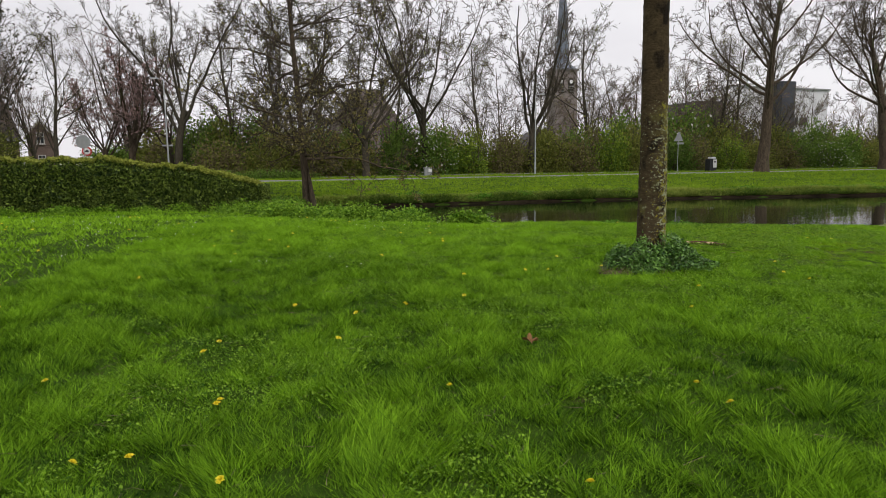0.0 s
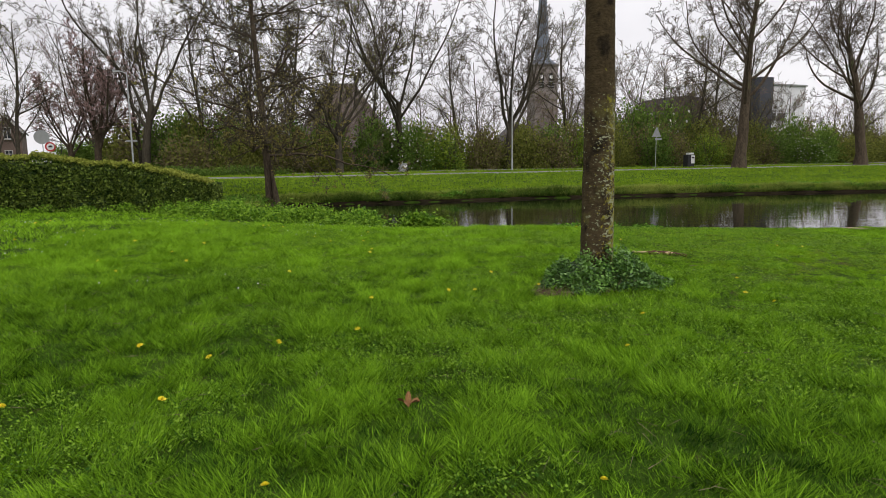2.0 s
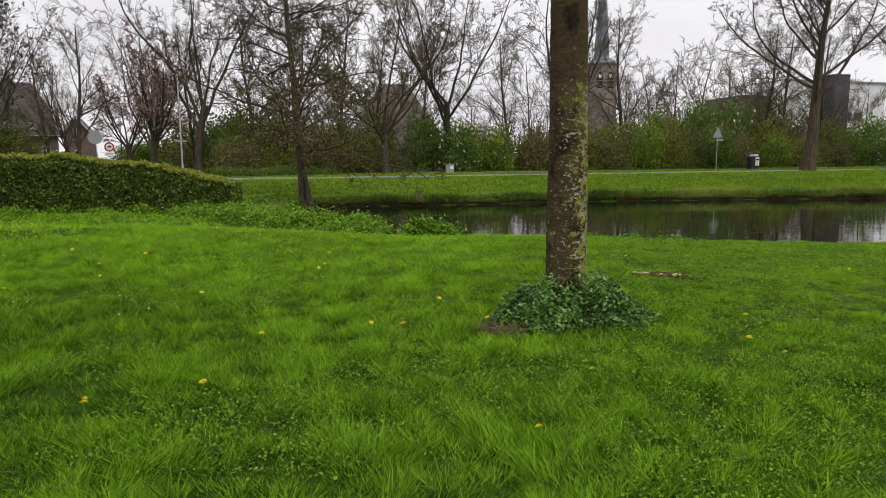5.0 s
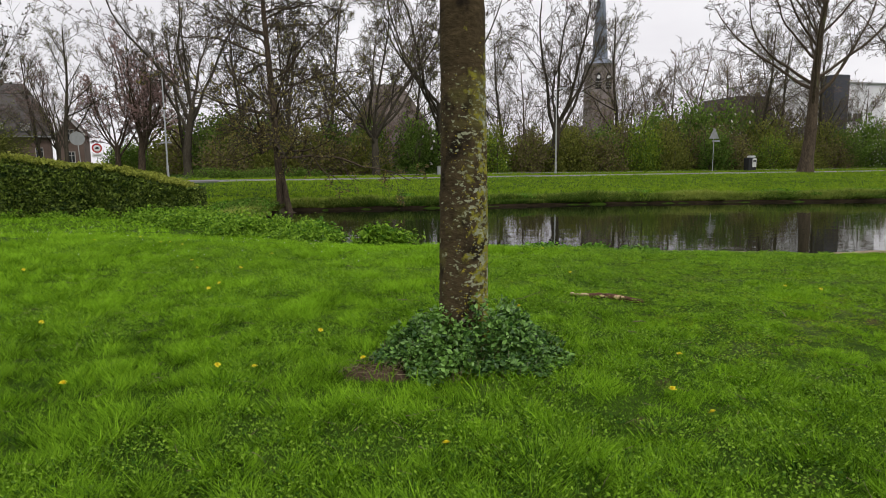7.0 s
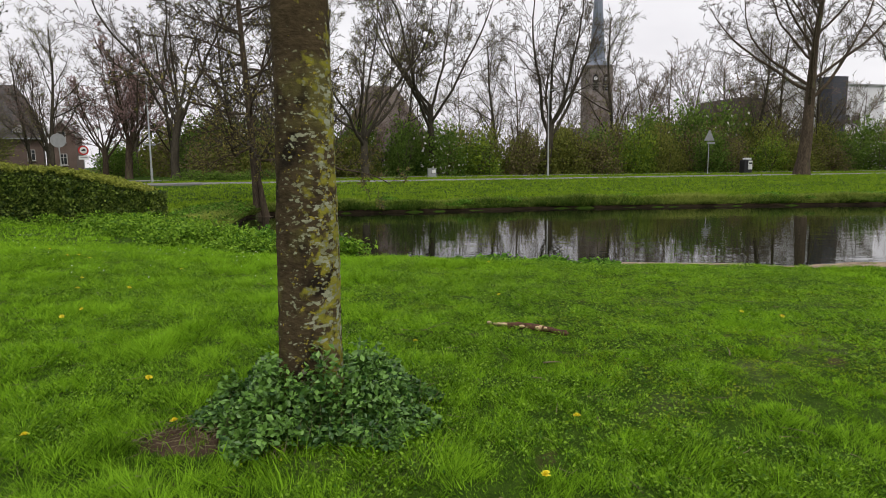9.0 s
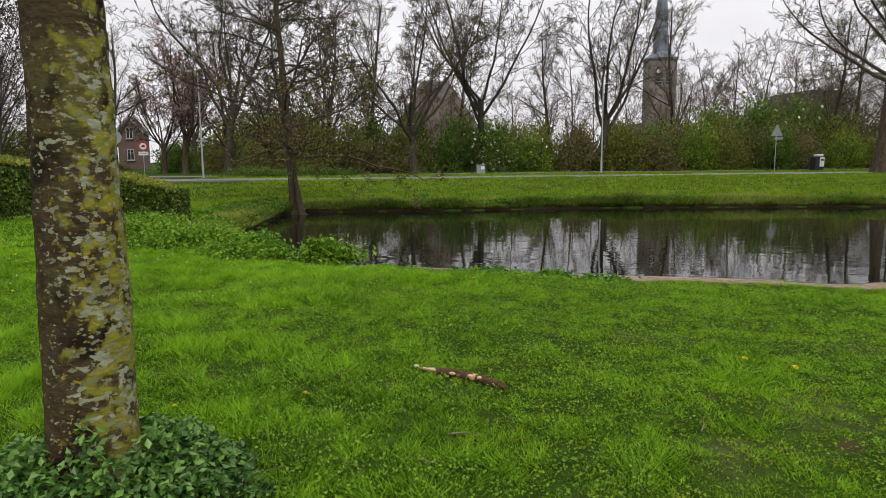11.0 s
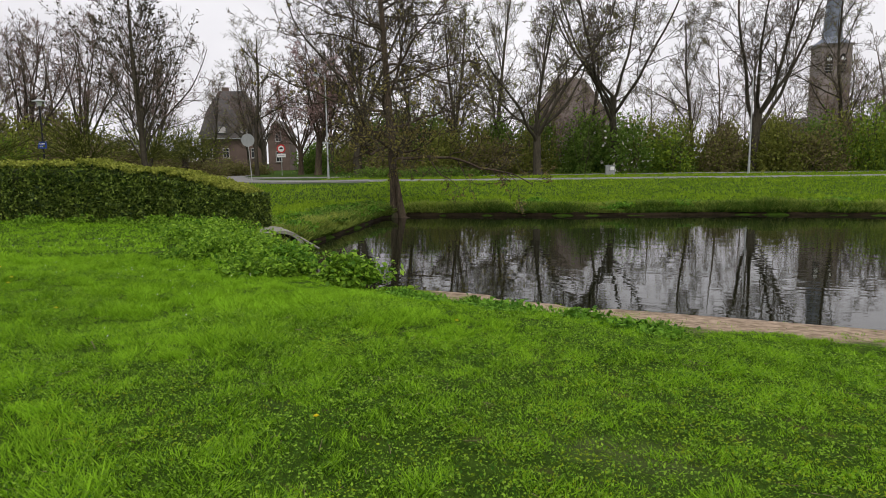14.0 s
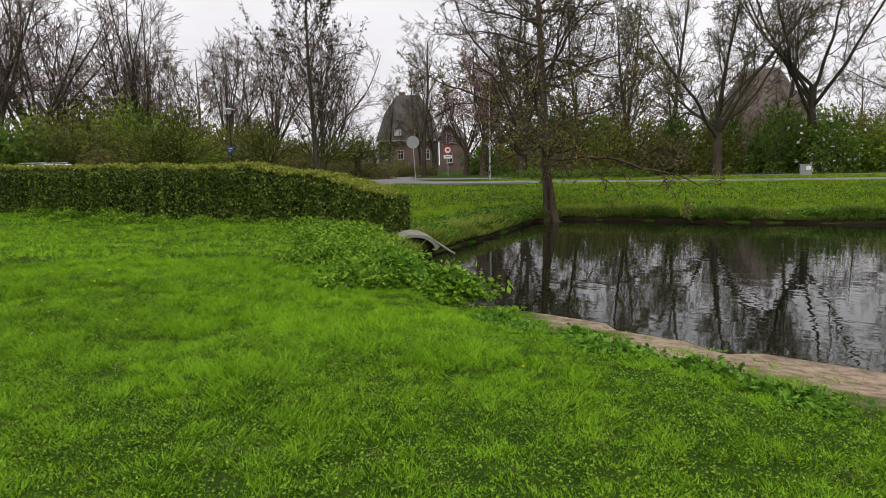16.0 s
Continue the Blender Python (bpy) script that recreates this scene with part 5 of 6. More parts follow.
# ---- shrubs along the road ----
rng_s = np.random.default_rng(401)
kinds = [("green shrub in young leaf beside the road", SHRUB_GREEN, None), ("olive shrub thick with young leaves", SHRUB_OLIVE, None),
         ("brown twiggy shrub just coming into bud", SHRUB_BROWN, SHRUB_OLIVE), ("bright lime-green shrub in fresh leaf", SHRUB_LIME, SHRUB_GREEN),
         ("green shrub dotted with white blossom", SHRUB_GREEN, BLOSSOM)]
firsts = []
for k, (label, leaf, second) in enumerate(kinds):
    share = 0.05 if second is BLOSSOM else 0.35
    firsts.append(build_shrub("shrub", label, (-60 + 3 * k, 110), 410 + k, (3.0, 2.4, 4.6), leaf, 0.19, 3000, 70, 0.17, 11, "roadside shrubs", second, share))
order = (2, 1, 2, 1, 0, 4, 3, 2, 1, 2, 3, 1, 0, 2, 3, 1, 2, 0, 4, 0, 1, 1, 2, 1, 0, 2, 1, 2)
for row, (base, k0, hi) in enumerate(((15.5, 0, 1.12), (19.5, 3, 1.4), (25.0, 1, 1.7))):
    for k, x in enumerate(np.arange(-24, 90, 4.3 if row < 2 else 6.0)):
        which = order[(k + k0 * 5) % len(order)] if row < 2 else (2, 1, 2)[k % 3]
        px, py = x + rng_s.uniform(-0.9, 0.9), ROAD_Y + ROAD_SLOPE * x + base + rng_s.uniform(-0.8, 0.8)
        h = hi * rng_s.uniform(0.78, 1.12)
        w = rng_s.uniform(0.85, 1.15)
        copy_thing(firsts[which], pose(px, py, float(land(px, py)) - 0.05, 0, 0, rng_s.uniform(0, 360)) @ Matrix.Diagonal((w, w, h, 1)))
# low bed at the junction
low = build_shrub("ground_cover", "low clipped green bed at the junction", (-21.5, 64.5), 431, (3.6, 1.6, 1.0), SHRUB_GREEN, 0.12, 3200, 50, 0.2, 20, "low beds")
copy_thing(low, pose(-16.5, 66.6, float(land(-16.5, 66.6)) - 0.05, 0, 0, 20))
# growth beyond the hedge
for k, (x, y, w, h, which) in enumerate(((-40, 30, 1.3, 1.15, 0), (-46, 38, 1.3, 1.3, 1), (-52, 30, 1.5, 1.5, 0), (-58, 42, 1.5, 1.4, 1), (-36, 41, 0.9, 0.8, 3), (-44, 48, 1.2, 1.0, 2), (-50, 56, 1.3, 1.1, 2),
                                         (-60, 66, 1.4, 1.2, 1), (-40, 52, 0.8, 0.7, 2), (-66, 50, 1.6, 1.6, 1), (-34, 22, 1.4, 1.4, 0), (-44, 24, 1.6, 1.6, 1), (-38, 12, 1.6, 1.6, 1), (-70, 70, 1.6, 1.3, 2), (-80, 60, 2, 2, 1), (-42, 33, 1.2, 1.2, 1), (-47, 44, 1.3, 1.2, 3), (-49, 50, 1.2, 1.3, 1), (-43, 55, 1.0, 0.9, 2), (-53, 62, 1.2, 1.1, 1), (-57, 72, 1.2, 0.9, 2), (-38, 46, 0.9, 0.75, 2), (-36, 34, 0.8, 0.8, 2), (-50, 36, 1.4, 1.5, 1), (-56, 50, 1.4, 1.5, 2), (-75, 88, 1.8, 1.0, 1), (-68, 93, 1.6, 0.6, 2), (-52, 102, 1.6, 0.7, 2), (-44, 98, 1.8, 1.8, 1), (-38, 91, 1.5, 1.5, 2), (-32, 86, 1.4, 1.4, 1), (-86, 80, 2.2, 2.2, 1), (-42, 84, 1.0, 0.9, 0), (-30, 80, 1.2, 1.2, 0), (-26, 74, 1.0, 1.0, 0), (-50, 76, 0.6, 0.35, 2), (-46.5, 78, 0.6, 0.4, 2), (-53.5, 74, 0.6, 0.4, 1), (-58, 72, 0.7, 0.5, 2))):
    copy_thing(firsts[which], pose(x, y, float(land(x, y)) - 0.05, 0, 0, 47 * k) @ Matrix.Diagonal((w, w, h, 1)))
for k, (x, y, w, h, which) in enumerate(((23.5, 99, 1.3, 1.75, 0), (28, 100, 1.5, 1.95, 0), (32.5, 102, 1.5, 1.9, 4), (37, 105, 1.5, 1.8, 0), (42, 107, 1.5, 1.7, 1), (-25, 75.5, 1.1, 1.55, 0), (-21.5, 76.5, 1.1, 1.5, 0), (-17.5, 76, 1.1, 1.3, 1), (-29, 78, 1.2, 1.5, 0),
                                         (-41.5, 58, 0.8, 0.5, 2), (-39, 61, 0.8, 0.45, 2), (-44.5, 60.5, 0.9, 0.6, 2), (-47.5, 66.5, 0.9, 0.6, 2), (-43.5, 70.5, 0.7, 0.42, 2), (-49.5, 70.5, 0.8, 0.5, 1),
                                         (-56, 40, 1.5, 1.9, 1), (-53, 44, 1.4, 1.7, 0), (-48, 40.5, 1.3, 1.5, 3), (-59, 52, 1.6, 2.0, 1), (-63, 46, 1.7, 2.2, 2), (-54, 57, 1.3, 1.6, 2), (-47, 51, 1.0, 1.15, 1))):
    copy_thing(firsts[which], pose(x, y, float(land(x, y)) - 0.05, 0, 0, 61 * k) @ Matrix.Diagonal((w, w, h, 1)))
for k, (x, y, q) in enumerate(((25, 112, 1.5), (29, 115, 1.6), (33, 118, 1.7), (38, 118, 1.6), (43, 122, 1.6), (21, 113, 1.25), (-58, 60, 1.3), (-62, 56, 1.4), (-66, 48, 1.4), (-60, 40, 1.3), (-54, 50, 1.1), (-70, 64, 1.4))):
    copy_thing((scrub, reddish)[k % 2], pose(x, y, float(land(x, y)) - 0.08, 0, 0, 83 * k) @ Matrix.Diagonal((q, q, q * 0.9, 1)))
willow = build_tree("pollard_willow", "pollard willow with a thick knob and fine upright shoots", (-38.1, 32.3), 320, 4.2, 0.38, POLLARD, BARK_FAR, SHRUB_OLIVE, SHRUB_OLIVE, 0.10, 2, trunk_top=0.5, min_r=0.012, flare=1.1, group="pollards behind the hedge")
for x, y in ((-32.2, 37.0), (-31.0, 43.0), (-42.0, 41.0), (-36.5, 37.5), (-45.0, 34.0), (-36.0, 52.0), (-40.0, 60.0), (-44.0, 64.0), (-47.0, 69.0)):
    copy_thing(willow, pose(x, y, float(land(x, y)) - 0.08, 0, 0, 31 * x) @ Matrix.Diagonal((1.25, 1.25, 1.05, 1)))


# ---- street furniture ----
def street_lamp(place, height, turn, label, bracket=0.5):
    x, y = place
    lamp = thing("street_lamp", label, "street lamp", "street lamps", (x, y, float(land(x, y))), turn)
    bm = bmesh.new()
    rod(bm, (0, 0, -0.1), (0, 0, 1.2), 0.10, 0.10)
    rod(bm, (0, 0, 1.2), (0, 0, height), 0.075, 0.045)
    part("pole", bm, STEEL, lamp)
    bm = bmesh.new()
    rod(bm, (0, 0, height - 0.05), (bracket, 0, height + 0.08), 0.03)
    part("arm", bm, STEEL, lamp)
    bm = bmesh.new()
    box(bm, bracket + 0.25, 0, height + 0.09, 0.6, 0.22, 0.11, 0.04)
    head = part("lamp_head", bm, GREY, lamp)
    bm = bmesh.new()
    box(bm, bracket + 0.27, 0, height + 0.03, 0.4, 0.16, 0.03, 0.01)
    part("lens", bm, WHITE, head)
    return lamp


street_lamp((8.5, 73.6), 8.2, 20, "tall galvanised street lamp on the verge")
left_lamp = street_lamp((-24.0, 59.9), 8.6, 200, "tall galvanised street lamp with a small crossbar sign")
bm = bmesh.new()
box(bm, 0, 0, 3.1, 0.85, 0.05, 0.14, 0.01)
part("street_sign", bm, GREY, left_lamp, "small grey crossbar sign")


def hat_lamp(place, height):
    x, y = place
    lamp = thing("park_lamp", "slim lamp post with a shallow round hat", "lamp post", "hat lamps", (x, y, float(land(x, y))))
    bm = bmesh.new()
    rod(bm, (0, 0, -0.1), (0, 0, height), 0.06, 0.045)
    part("post", bm, BLACK, lamp)
    bm = bmesh.new()
    rod(bm, (0, 0, height), (0, 0, height + 0.28), 0.12, 0.17)
    part("globe", bm, WHITE, lamp)
    bm = bmesh.new()
    rod(bm, (0, 0, height + 0.28), (0, 0, height + 0.40), 0.44, 0.10, 20)
    part("hat", bm, STEEL, lamp)
    return lamp


blue_post = hat_lamp((-31.4, 40.2), 5.4)
bm = bmesh.new()
box(bm, 0.05, -0.08, 3.05, 0.75, 0.04, 0.42, 0.01)
plate = part("street_plate", bm, BLUE, blue_post, "blue enamel plate with white bars")
for row, w in ((0.08, 0.5), (-0.08, 0.4)):
    bm = bmesh.new()
    box(bm, 0.05, -0.105, 3.05 + row, w, 0.008, 0.07)
    part("bar", bm, WHITE, plate)
hat_lamp((-43.5, 82.3), 5.6)


def sign_post(name, label, place, height, turn):
    x, y = place
    s = thing(name, label, "road sign", "", (x, y, float(land(x, y))), turn)
    bm = bmesh.new()
    rod(bm, (0, 0, -0.1), (0, 0, height), 0.035)
    part("post", bm, STEEL, s)
    return s


yield_sign = sign_post("warning_sign", "triangular road sign seen from its pale back", (25.7, 81.8), 4.6, 20)
bm = bmesh.new()
prism(bm, [(-0.62, 3.55), (0.62, 3.55), (0.08, 4.62), (-0.08, 4.62)], -0.06, -0.04)
part("plate", bm, GREY, yield_sign)
bm = bmesh.new()
box(bm, 0.25, -0.05, 3.3, 0.9, 0.03, 0.22)
part("lower_plate", bm, GREY, yield_sign)
ban = sign_post("prohibition_sign", "round red-bordered no-overtaking style sign with white plate", (-39.0, 73.0), 2.85, 40)
ban.scale = (1.22, 1.22, 1.22)
for nm, mat, r, y in (("red_ring", RED, 0.40, -0.05), ("white_disc", WHITE, 0.28, -0.058)):
    bm = bmesh.new()
    rod(bm, (0, y, 2.45), (0, y + 0.02, 2.45), r, r, 28)
    part(nm, bm, mat, ban)
bm = bmesh.new()
box(bm, 0, -0.068, 2.45, 0.30, 0.012, 0.10, 0.004)
box(bm, 0.02, -0.068, 2.53, 0.16, 0.012, 0.08, 0.004)
part("pictogram", bm, BLACK, ban)
bm = bmesh.new()
box(bm, 0, -0.05, 1.83, 0.78, 0.02, 0.32, 0.005)
under = part("lower_plate", bm, WHITE, ban)
bm = bmesh.new()
box(bm, 0, -0.064, 1.86, 0.55, 0.008, 0.06)
part("bar", bm, GREY, under)
disc = sign_post("round_sign", "leaning round sign seen from its grey back", (-28.6, 55.7), 3.9, 38)
bm = bmesh.new()
rod(bm, (0, -0.05, 3.35), (0, -0.02, 3.35), 0.52, 0.52, 28)
part("plate", bm, GREY, disc)
disc.rotation_euler = (0, radians(-3), radians(38))


def build_bin():
    x, y = 30.4, 84.3
    b = thing("litter_bin", "black litter container with a white front panel", "litter bin", "", (x, y, float(land(x, y))), 20)
    bm = bmesh.new()
    box(bm, 0, 0, 0.75, 1.0, 0.8, 1.5, 0.05)
    part("body", bm, BLACK, b)
    bm = bmesh.new()
    box(bm, 0.22, -0.43, 0.95, 0.5, 0.05, 0.95, 0.02)
    panel = part("panel", bm, WHITE, b, "white front panel")
    bm = bmesh.new()
    box(bm, 0.22, -0.46, 1.15, 0.34, 0.03, 0.16, 0.01)
    part("slot", bm, BLACK, panel)
    bm = bmesh.new()
    box(bm, 0.12, 0, 1.62, 0.7, 0.6, 0.22, 0.06)
    part("hood", bm, WHITE, b)
    bm = bmesh.new()
    box(bm, 0, 0, 0.04, 1.2, 1.0, 0.1, 0.01)
    part("base", bm, CONCRETE, b)
    x, y = -2.6, 71.9
    c = thing("utility_cabinet", "grey utility cabinet with a white notice", "cabinet", "", (x, y, float(land(x, y))), 20)
    c.scale = (0.85, 0.85, 0.85)
    bm = bmesh.new()
    box(bm, 0, 0, 0.5, 0.95, 0.4, 1.0, 0.02)
    part("body", bm, GREY, c)
    bm = bmesh.new()
    box(bm, 0, 0, 1.03, 1.05, 0.5, 0.07, 0.02)
    part("lid", bm, GREY, c)
    bm = bmesh.new()
    box(bm, 0.2, -0.21, 0.72, 0.4, 0.02, 0.36)
    part("notice", bm, WHITE, c)
    bm = bmesh.new()
    box(bm, -0.23, -0.205, 0.48, 0.42, 0.02, 0.85, 0.005)
    door = part("door", bm, GREY, c)
    bm = bmesh.new()
    box(bm, -0.08, -0.225, 0.5, 0.03, 0.03, 0.12)
    part("handle", bm, BLACK, door)


build_bin()


# ---- parked car beyond the hedge ----
def build_car():
    x, y = -24.6, 26.8
    car = thing("car", "silver-white car with roof rails parked behind the hedge", "car", "", (x, y, float(land(x, y))), 25)
    bm = bmesh.new()
    prism(bm, [(-2.2, 0.35), (-2.2, 0.95), (-1.95, 1.05), (-1.55, 1.08), (1.0, 1.06), (1.9, 0.98), (2.2, 0.8), (2.2, 0.35)], -0.88, 0.88)
    bmesh.ops.bevel(bm, geom=list(bm.edges), offset=0.06, segments=2, affect="EDGES")
    part("body", bm, WHITE, car)
    bm = bmesh.new()
    prism(bm, [(-2.0, 1.05), (-1.75, 1.62), (-1.5, 1.70), (0.1, 1.72), (0.45, 1.62), (1.15, 1.05)], -0.74, 0.74)
    bmesh.ops.bevel(bm, geom=list(bm.edges), offset=0.05, segments=2, affect="EDGES")
    cabin = part("cabin", bm, GLASS, car, "dark glazed cabin")
    bm = bmesh.new()
    prism(bm, [(-1.8, 1.66), (-1.5, 1.745), (0.1, 1.765), (0.4, 1.68), (0.1, 1.70), (-1.5, 1.68)], -0.72, 0.72)
    part("roof", bm, WHITE, cabin)
    for side in (-0.6, 0.6):
        bm = bmesh.new()
        rod(bm, (-1.4, side, 1.83), (0.1, side, 1.83), 0.02)
        for k in (-1.3, -0.65, 0.0):
            rod(bm, (k, side, 1.74), (k, side, 1.83), 0.015)
        part("roof_rail", bm, GREY, car)
    for px in (-1.35, 1.35):
        for py in (-0.82, 0.82):
            bm = bmesh.new()
            rod(bm, (px, py - 0.1, 0.33), (px, py + 0.1, 0.33), 0.33, 0.33, 20)
            wheel = part("wheel", bm, TYRE, car)
            bm = bmesh.new()
            rod(bm, (px, py - 0.11, 0.33), (px, py + 0.11, 0.33), 0.2, 0.2, 16)
            part("rim", bm, STEEL, wheel)
    for px, py, mat, nm in ((2.2, -0.6, WHITE, "headlight"), (2.2, 0.6, WHITE, "headlight"), (-2.2, -0.65, RED, "tail_light"), (-2.2, 0.65, RED, "tail_light")):
        bm = bmesh.new()
        box(bm, px, py, 0.78, 0.06, 0.34, 0.14, 0.02)
        part(nm, bm, mat, car)


build_car()


# ---- buildings ----
def windows(parent, spots, w, h, y, frame_mat, turn_face=True):
    """Framed windows on a front wall at y, each with its pane and sill."""
    for x, z in spots:
        bm = bmesh.new()
        for dx, dz, sx, sz in ((-w / 2, 0, 0.09, h + 0.09), (w / 2, 0, 0.09, h + 0.09), (0, h / 2, w, 0.09), (0, -h / 2, w, 0.09), (0, 0, 0.07, h), (0, h * 0.18, w, 0.06)):
            box(bm, x + dx, y - 0.05, z + dz, sx, 0.12, sz)
        win = part("window", bm, frame_mat, parent)
        bm = bmesh.new()
        box(bm, x, y - 0.01, z, w, 0.05, h)
        part("pane", bm, GLASS, win)
        bm = bmesh.new()
        box(bm, x, y - 0.10, z - h / 2 - 0.08, w + 0.24, 0.22, 0.08)
        part("sill", bm, frame_mat, win)


def build_house():
    x, y = -83.3, 114.9
    h = thing("house", "brick house with a steep dark roof and white windows", "house", "", (x, y, float(land(x, y))), 36)
    h.scale = (1.12, 1.12, 1.4)
    bm = bmesh.new()
    box(bm, 0, 4.5, 2.3, 10.5, 9, 4.8)
    part("wall", bm, BRICK, h)
    bm = bmesh.new()
    lo, mid, hi = 4.6, 8.6, 11.4
    rings = []
    for z, hx, y0, y1 in ((lo, 5.7, -0.5, 9.5), (mid, 4.2, 1.5, 7.6), (hi, 2.2, 3.6, 5.4)):
        rings.append([bm.verts.new((sx * hx, yy, z)) for sx, yy in ((-1, y0), (1, y0), (1, y1), (-1, y1))])
    for a, b in zip(rings, rings[1:]):
        for k in range(4):
            bm.faces.new((a[k], a[(k + 1) % 4], b[(k + 1) % 4], b[k]))
    bm.faces.new(rings[-1])
    bm.faces.new(rings[0][::-1])
    part("roof", bm, TILE_ROOF, h)
    bm = bmesh.new()
    box(bm, -1.2, 4.6, 11.4, 1.2, 0.8, 1.1)
    part("chimney", bm, BRICK, h)
    windows(h, [(-4.0, 2.5), (-1.2, 2.5), (3.6, 2.5)], 1.0, 1.3, 0, TRIM)
    for dx in (-1.6, 2.0):
        bm = bmesh.new()
        box(bm, dx, 0.5, 5.7, 1.6, 1.6, 1.3)
        dormer = part("dormer", bm, SLATE_WALL, h)
        bm = bmesh.new()
        box(bm, dx, -0.33, 5.75, 1.3, 0.06, 0.9)
        part("pane", bm, TRIM, dormer, "white-framed dormer window")
    bm = bmesh.new()
    box(bm, 0, -0.62, 4.55, 11.4, 0.14, 0.16)
    part("gutter", bm, GREY, h)
    x, y = -73.0, 116.0
    g = thing("house", "brick house with a white-edged front gable", "house", "", (x, y, float(land(x, y))), 30)
    g.scale = (1.33, 1.33, 1.33)
    bm = bmesh.new()
    prism(bm, [(-1.5, 0), (1.5, 0), (1.5, 5.2), (0, 7.0), (-1.5, 5.2)], 0, 9)
    part("wall", bm, BRICK, g)
    for sx in (-1, 1):
        bm = bmesh.new()
        prism(bm, [(0, 7.05), (sx * 1.8, 4.85), (sx * 1.8, 5.05), (0, 7.3)], -0.4, 9.3)
        part("roof_slope", bm, TILE_ROOF, g)
        bm = bmesh.new()
        prism(bm, [(0, 6.95), (sx * 1.8, 4.75), (sx * 1.8, 5.1), (0, 7.35)], -0.48, -0.40)
        part("bargeboard", bm, TRIM, g)
    windows(g, [(0, 2.0), (0, 4.9)], 0.8, 1.4, 0, TRIM)


build_house()


def build_barn():
    x, y = -12.4, 102.0
    b = thing("farmhouse", "large farmhouse under a tall dark thatched roof", "house", "", (x, y, float(land(x, y))), 22)
    bm = bmesh.new()
    box(bm, 0, 6, 1.6, 13.5, 12, 3.4)
    part("wall", bm, BRICK, b)
    bm = bmesh.new()
    rings = [[bm.verts.new((sx * hx, yy, z)) for sx, yy in ((-1, y0), (1, y0), (1, y1), (-1, y1))] for z, hx, y0, y1 in ((3.0, 7.3, -0.6, 12.6), (12.4, 2.3, 5.2, 6.8), (12.8, 2.1, 5.6, 6.4))]
    for p, q in zip(rings, rings[1:]):
        for k in range(4):
            bm.faces.new((p[k], p[(k + 1) % 4], q[(k + 1) % 4], q[k]))
    bm.faces.new(rings[-1])
    bm.faces.new(rings[0][::-1])
    part("roof", bm, THATCH, b)
    bm = bmesh.new()
    rod(bm, (-2.3, 6, 12.75), (2.3, 6, 12.75), 0.25, 0.25, 10)
    part("ridge", bm, KERB, b, "pale ridge capping")
    windows(b, [(-5, 1.8), (-1.5, 1.8), (2, 1.8), (4.8, 1.8)], 1.2, 1.5, 0, TRIM)


build_barn()


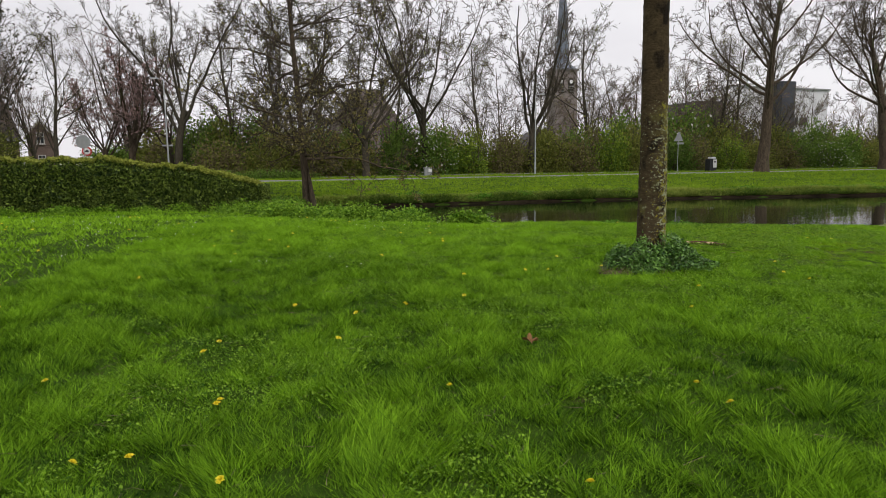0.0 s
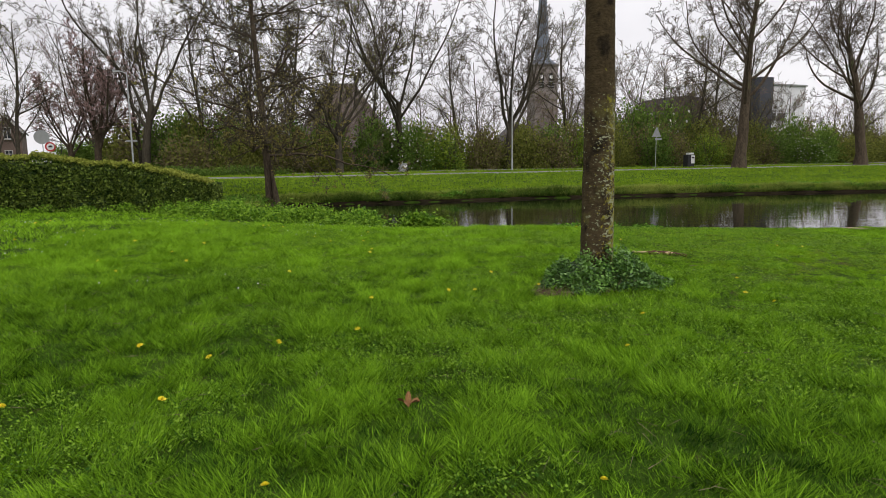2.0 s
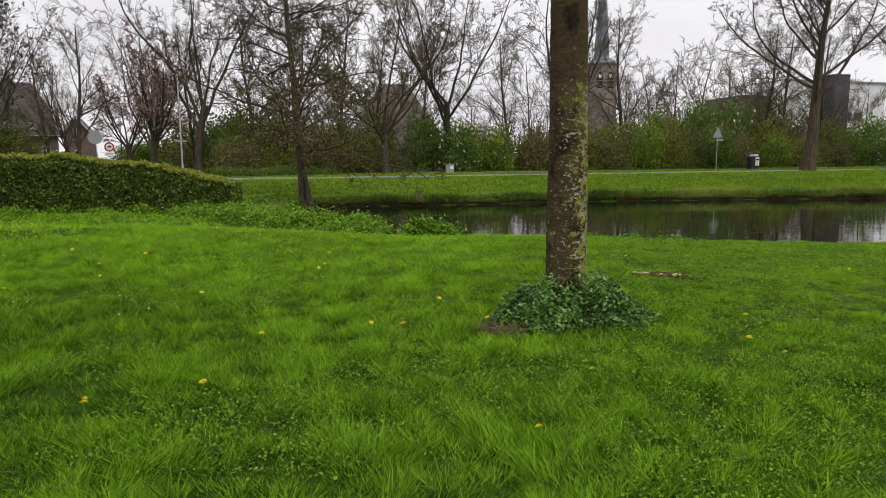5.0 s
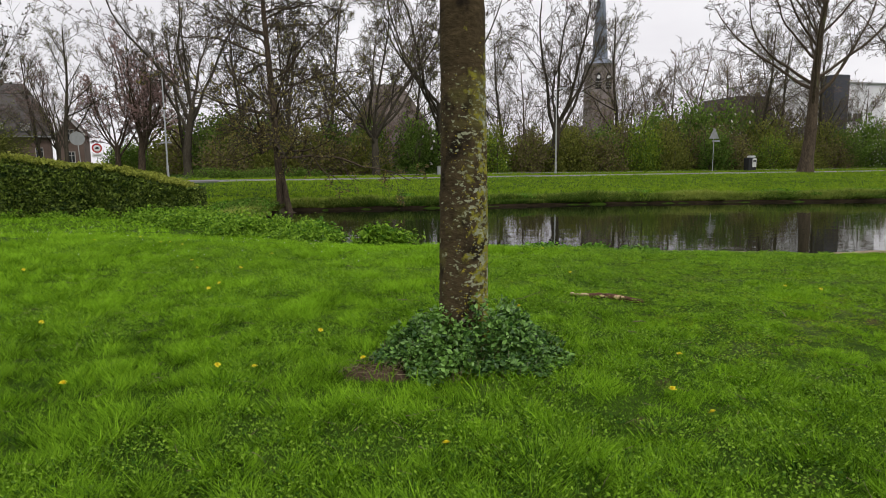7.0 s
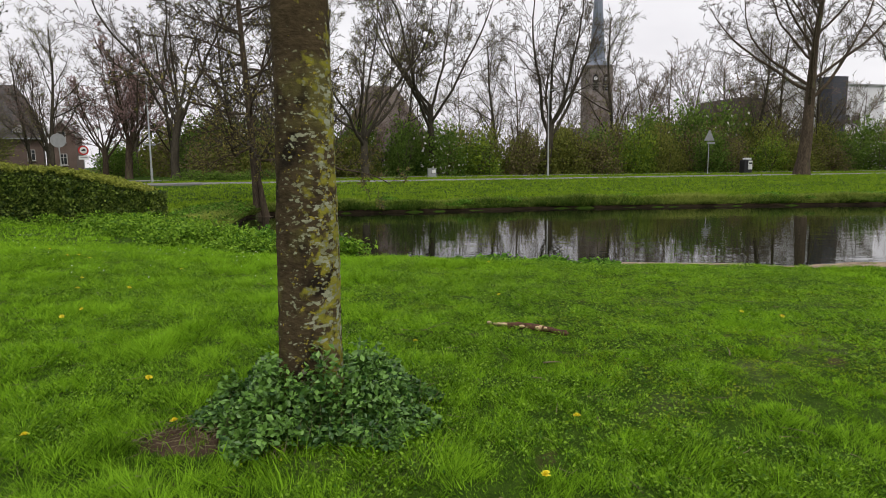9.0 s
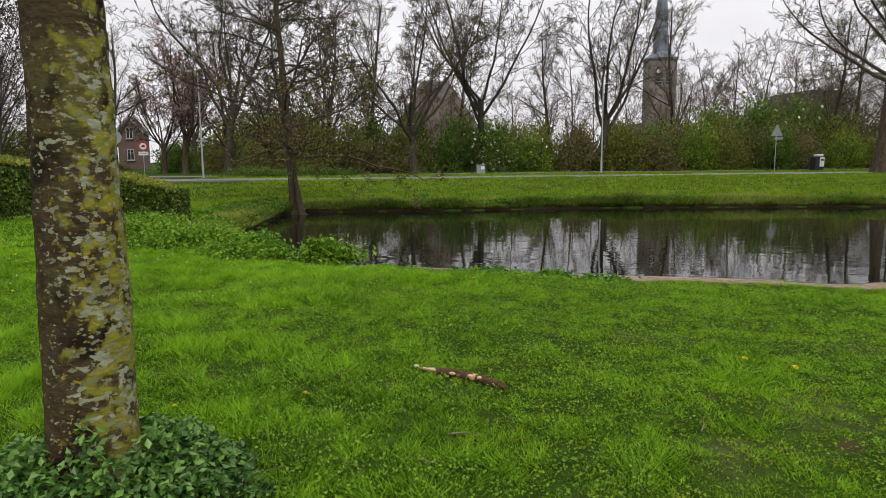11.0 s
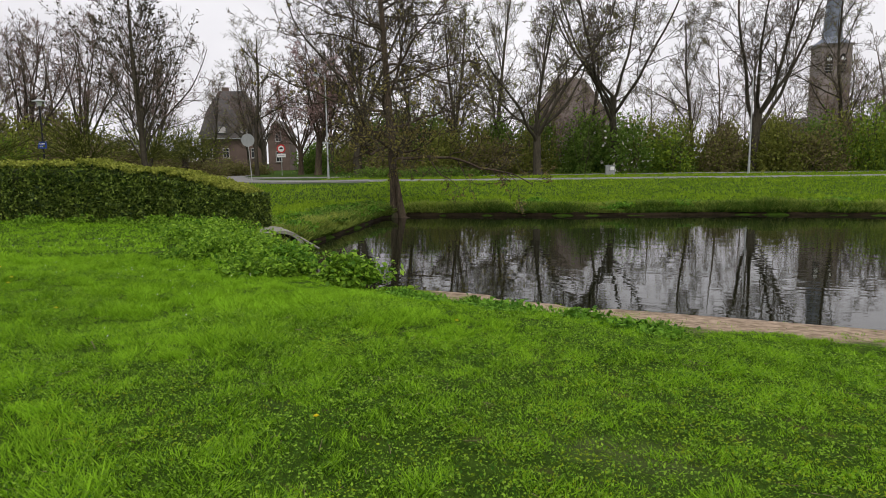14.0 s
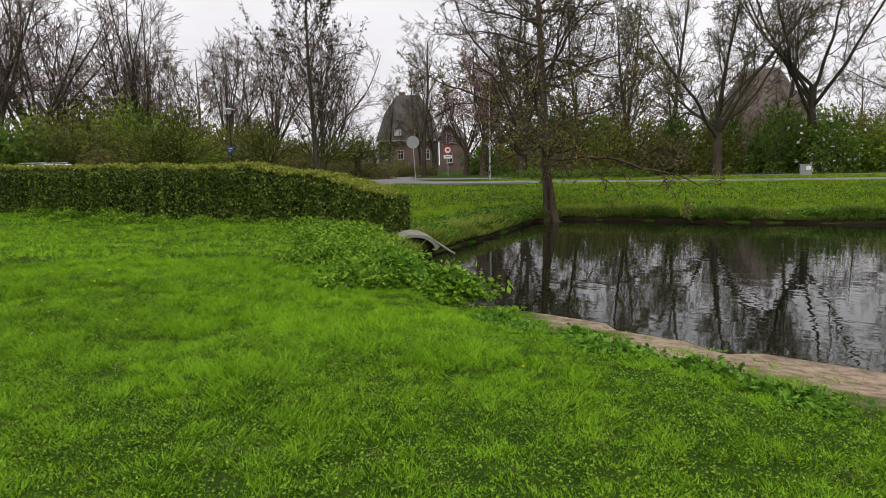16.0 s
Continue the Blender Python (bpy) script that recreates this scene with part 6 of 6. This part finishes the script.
def build_church():
    x, y = 26.0, 176.0
    c = thing("church", "brick church tower with belfry windows and a slate spire", "church", "", (x + 0.6, y, float(land(x, y))), 12)
    c.scale = (1.02, 1.02, 1.04)
    bm = bmesh.new()
    box(bm, 0, 4, 12, 6.0, 6.0, 24)
    tower = part("tower", bm, BRICK_PALE, c)
    for z, w in ((24.0, 6.6), (16.0, 6.3)):
        bm = bmesh.new()
        box(bm, 0, 4, z, w, w, 0.4)
        part("cornice", bm, BRICK_PALE, tower)
    for dx in (-1.3, 1.3):
        bm = bmesh.new()
        prism(bm, [(dx - 0.7, 18.3), (dx + 0.7, 18.3), (dx + 0.7, 21.2), (dx + 0.4, 21.9), (dx, 22.2), (dx - 0.4, 21.9), (dx - 0.7, 21.2)], 0.92, 1.3)
        arch = part("belfry_window", bm, DARK, tower)
        bm = bmesh.new()
        rod(bm, (dx, 0.87, 21.1), (dx, 0.92, 21.1), 0.45, 0.45, 20)
        part("dial", bm, WHITE, arch)
        bm = bmesh.new()
        for k in range(3):
            box(bm, dx, 0.88, 18.8 + 0.6 * k, 1.3, 0.08, 0.14)
        part("louvre", bm, GREY, arch)
    bm = bmesh.new()
    for z0, z1, r0, r1 in ((24.2, 25.8, 4.0, 1.9), (25.8, 54.0, 1.9, 0.1)):
        bmesh.ops.create_cone(bm, cap_ends=True, segments=8, radius1=r0, radius2=r1, depth=z1 - z0, matrix=pose(0, 4, (z0 + z1) / 2, 0, 0, 22.5))
    spire = part("spire", bm, SLATE, c)
    bm = bmesh.new()
    rod(bm, (0, 4, 53.8), (0, 4, 56.5), 0.08)
    box(bm, 0, 4, 55.6, 1.2, 0.12, 0.12)
    part("cross", bm, BLACK, spire)
    bm = bmesh.new()
    prism(bm, [(-5.5, 0), (5.5, 0), (5.5, 5), (0, 10), (-5.5, 5)], 7.8, 36)
    part("nave", bm, BRICK_PALE, c)
    for sx in (-1, 1):
        bm = bmesh.new()
        prism(bm, [(0, 10.1), (sx * 6, 4.6), (sx * 6, 4.9), (0, 10.4)], 7.9, 36.4)
        part("roof_slope", bm, TILE_ROOF, c)


build_church()


def build_white_block():
    x, y = 62.5, 141.5
    w = thing("apartment_block", "white rendered block with a dark stair tower", "building", "", (x, y, float(land(x, y))), 23)
    bm = bmesh.new()
    prism(bm, [(-15.5, 0), (15.8, 0), (15.8, 15.6), (-9.5, 15.6), (-15.5, 11)], 0, 14)
    part("wall", bm, RENDERED, w)
    bm = bmesh.new()
    box(bm, 1.2, -1.2, 8.2, 3.5, 4.0, 17.0)
    part("stair_tower", bm, SLATE_WALL, w, "dark clad stair tower")
    bm = bmesh.new()
    box(bm, 3.2, 7, 15.75, 25.6, 14.6, 0.3)
    part("roof_edge", bm, GREY, w)
    windows(w, [(6.5, 9.2), (9.0, 9.2), (6.5, 4.5), (11.5, 4.5), (-5, 6.5), (-9, 6.5), (-5, 2.5)], 2.0, 1.5, 0, GREY)
    x, y = 45.5, 129.5
    h = thing("house", "white house with a broad dark pitched roof", "house", "", (x, y, float(land(x, y))), 20)
    bm = bmesh.new()
    prism(bm, [(-3.5, 0), (4.5, 0), (4.5, 8), (-3.5, 8)], 0, 9)
    part("wall", bm, RENDERED, h)
    bm = bmesh.new()
    prism(bm, [(-4.5, 7.8), (5.0, 7.8), (3.0, 12.2), (-2.5, 12.2)], -0.6, 9.6)
    part("roof", bm, TILE_ROOF, h)
    bm = bmesh.new()
    box(bm, 3.0, 2, 12.0, 0.7, 0.7, 2.2)
    part("chimney", bm, BRICK, h)
    windows(h, [(-2, 5.6), (2.5, 5.6), (-2, 2.2), (2.5, 2.2)], 1.4, 1.5, 0, GREY)


build_white_block()
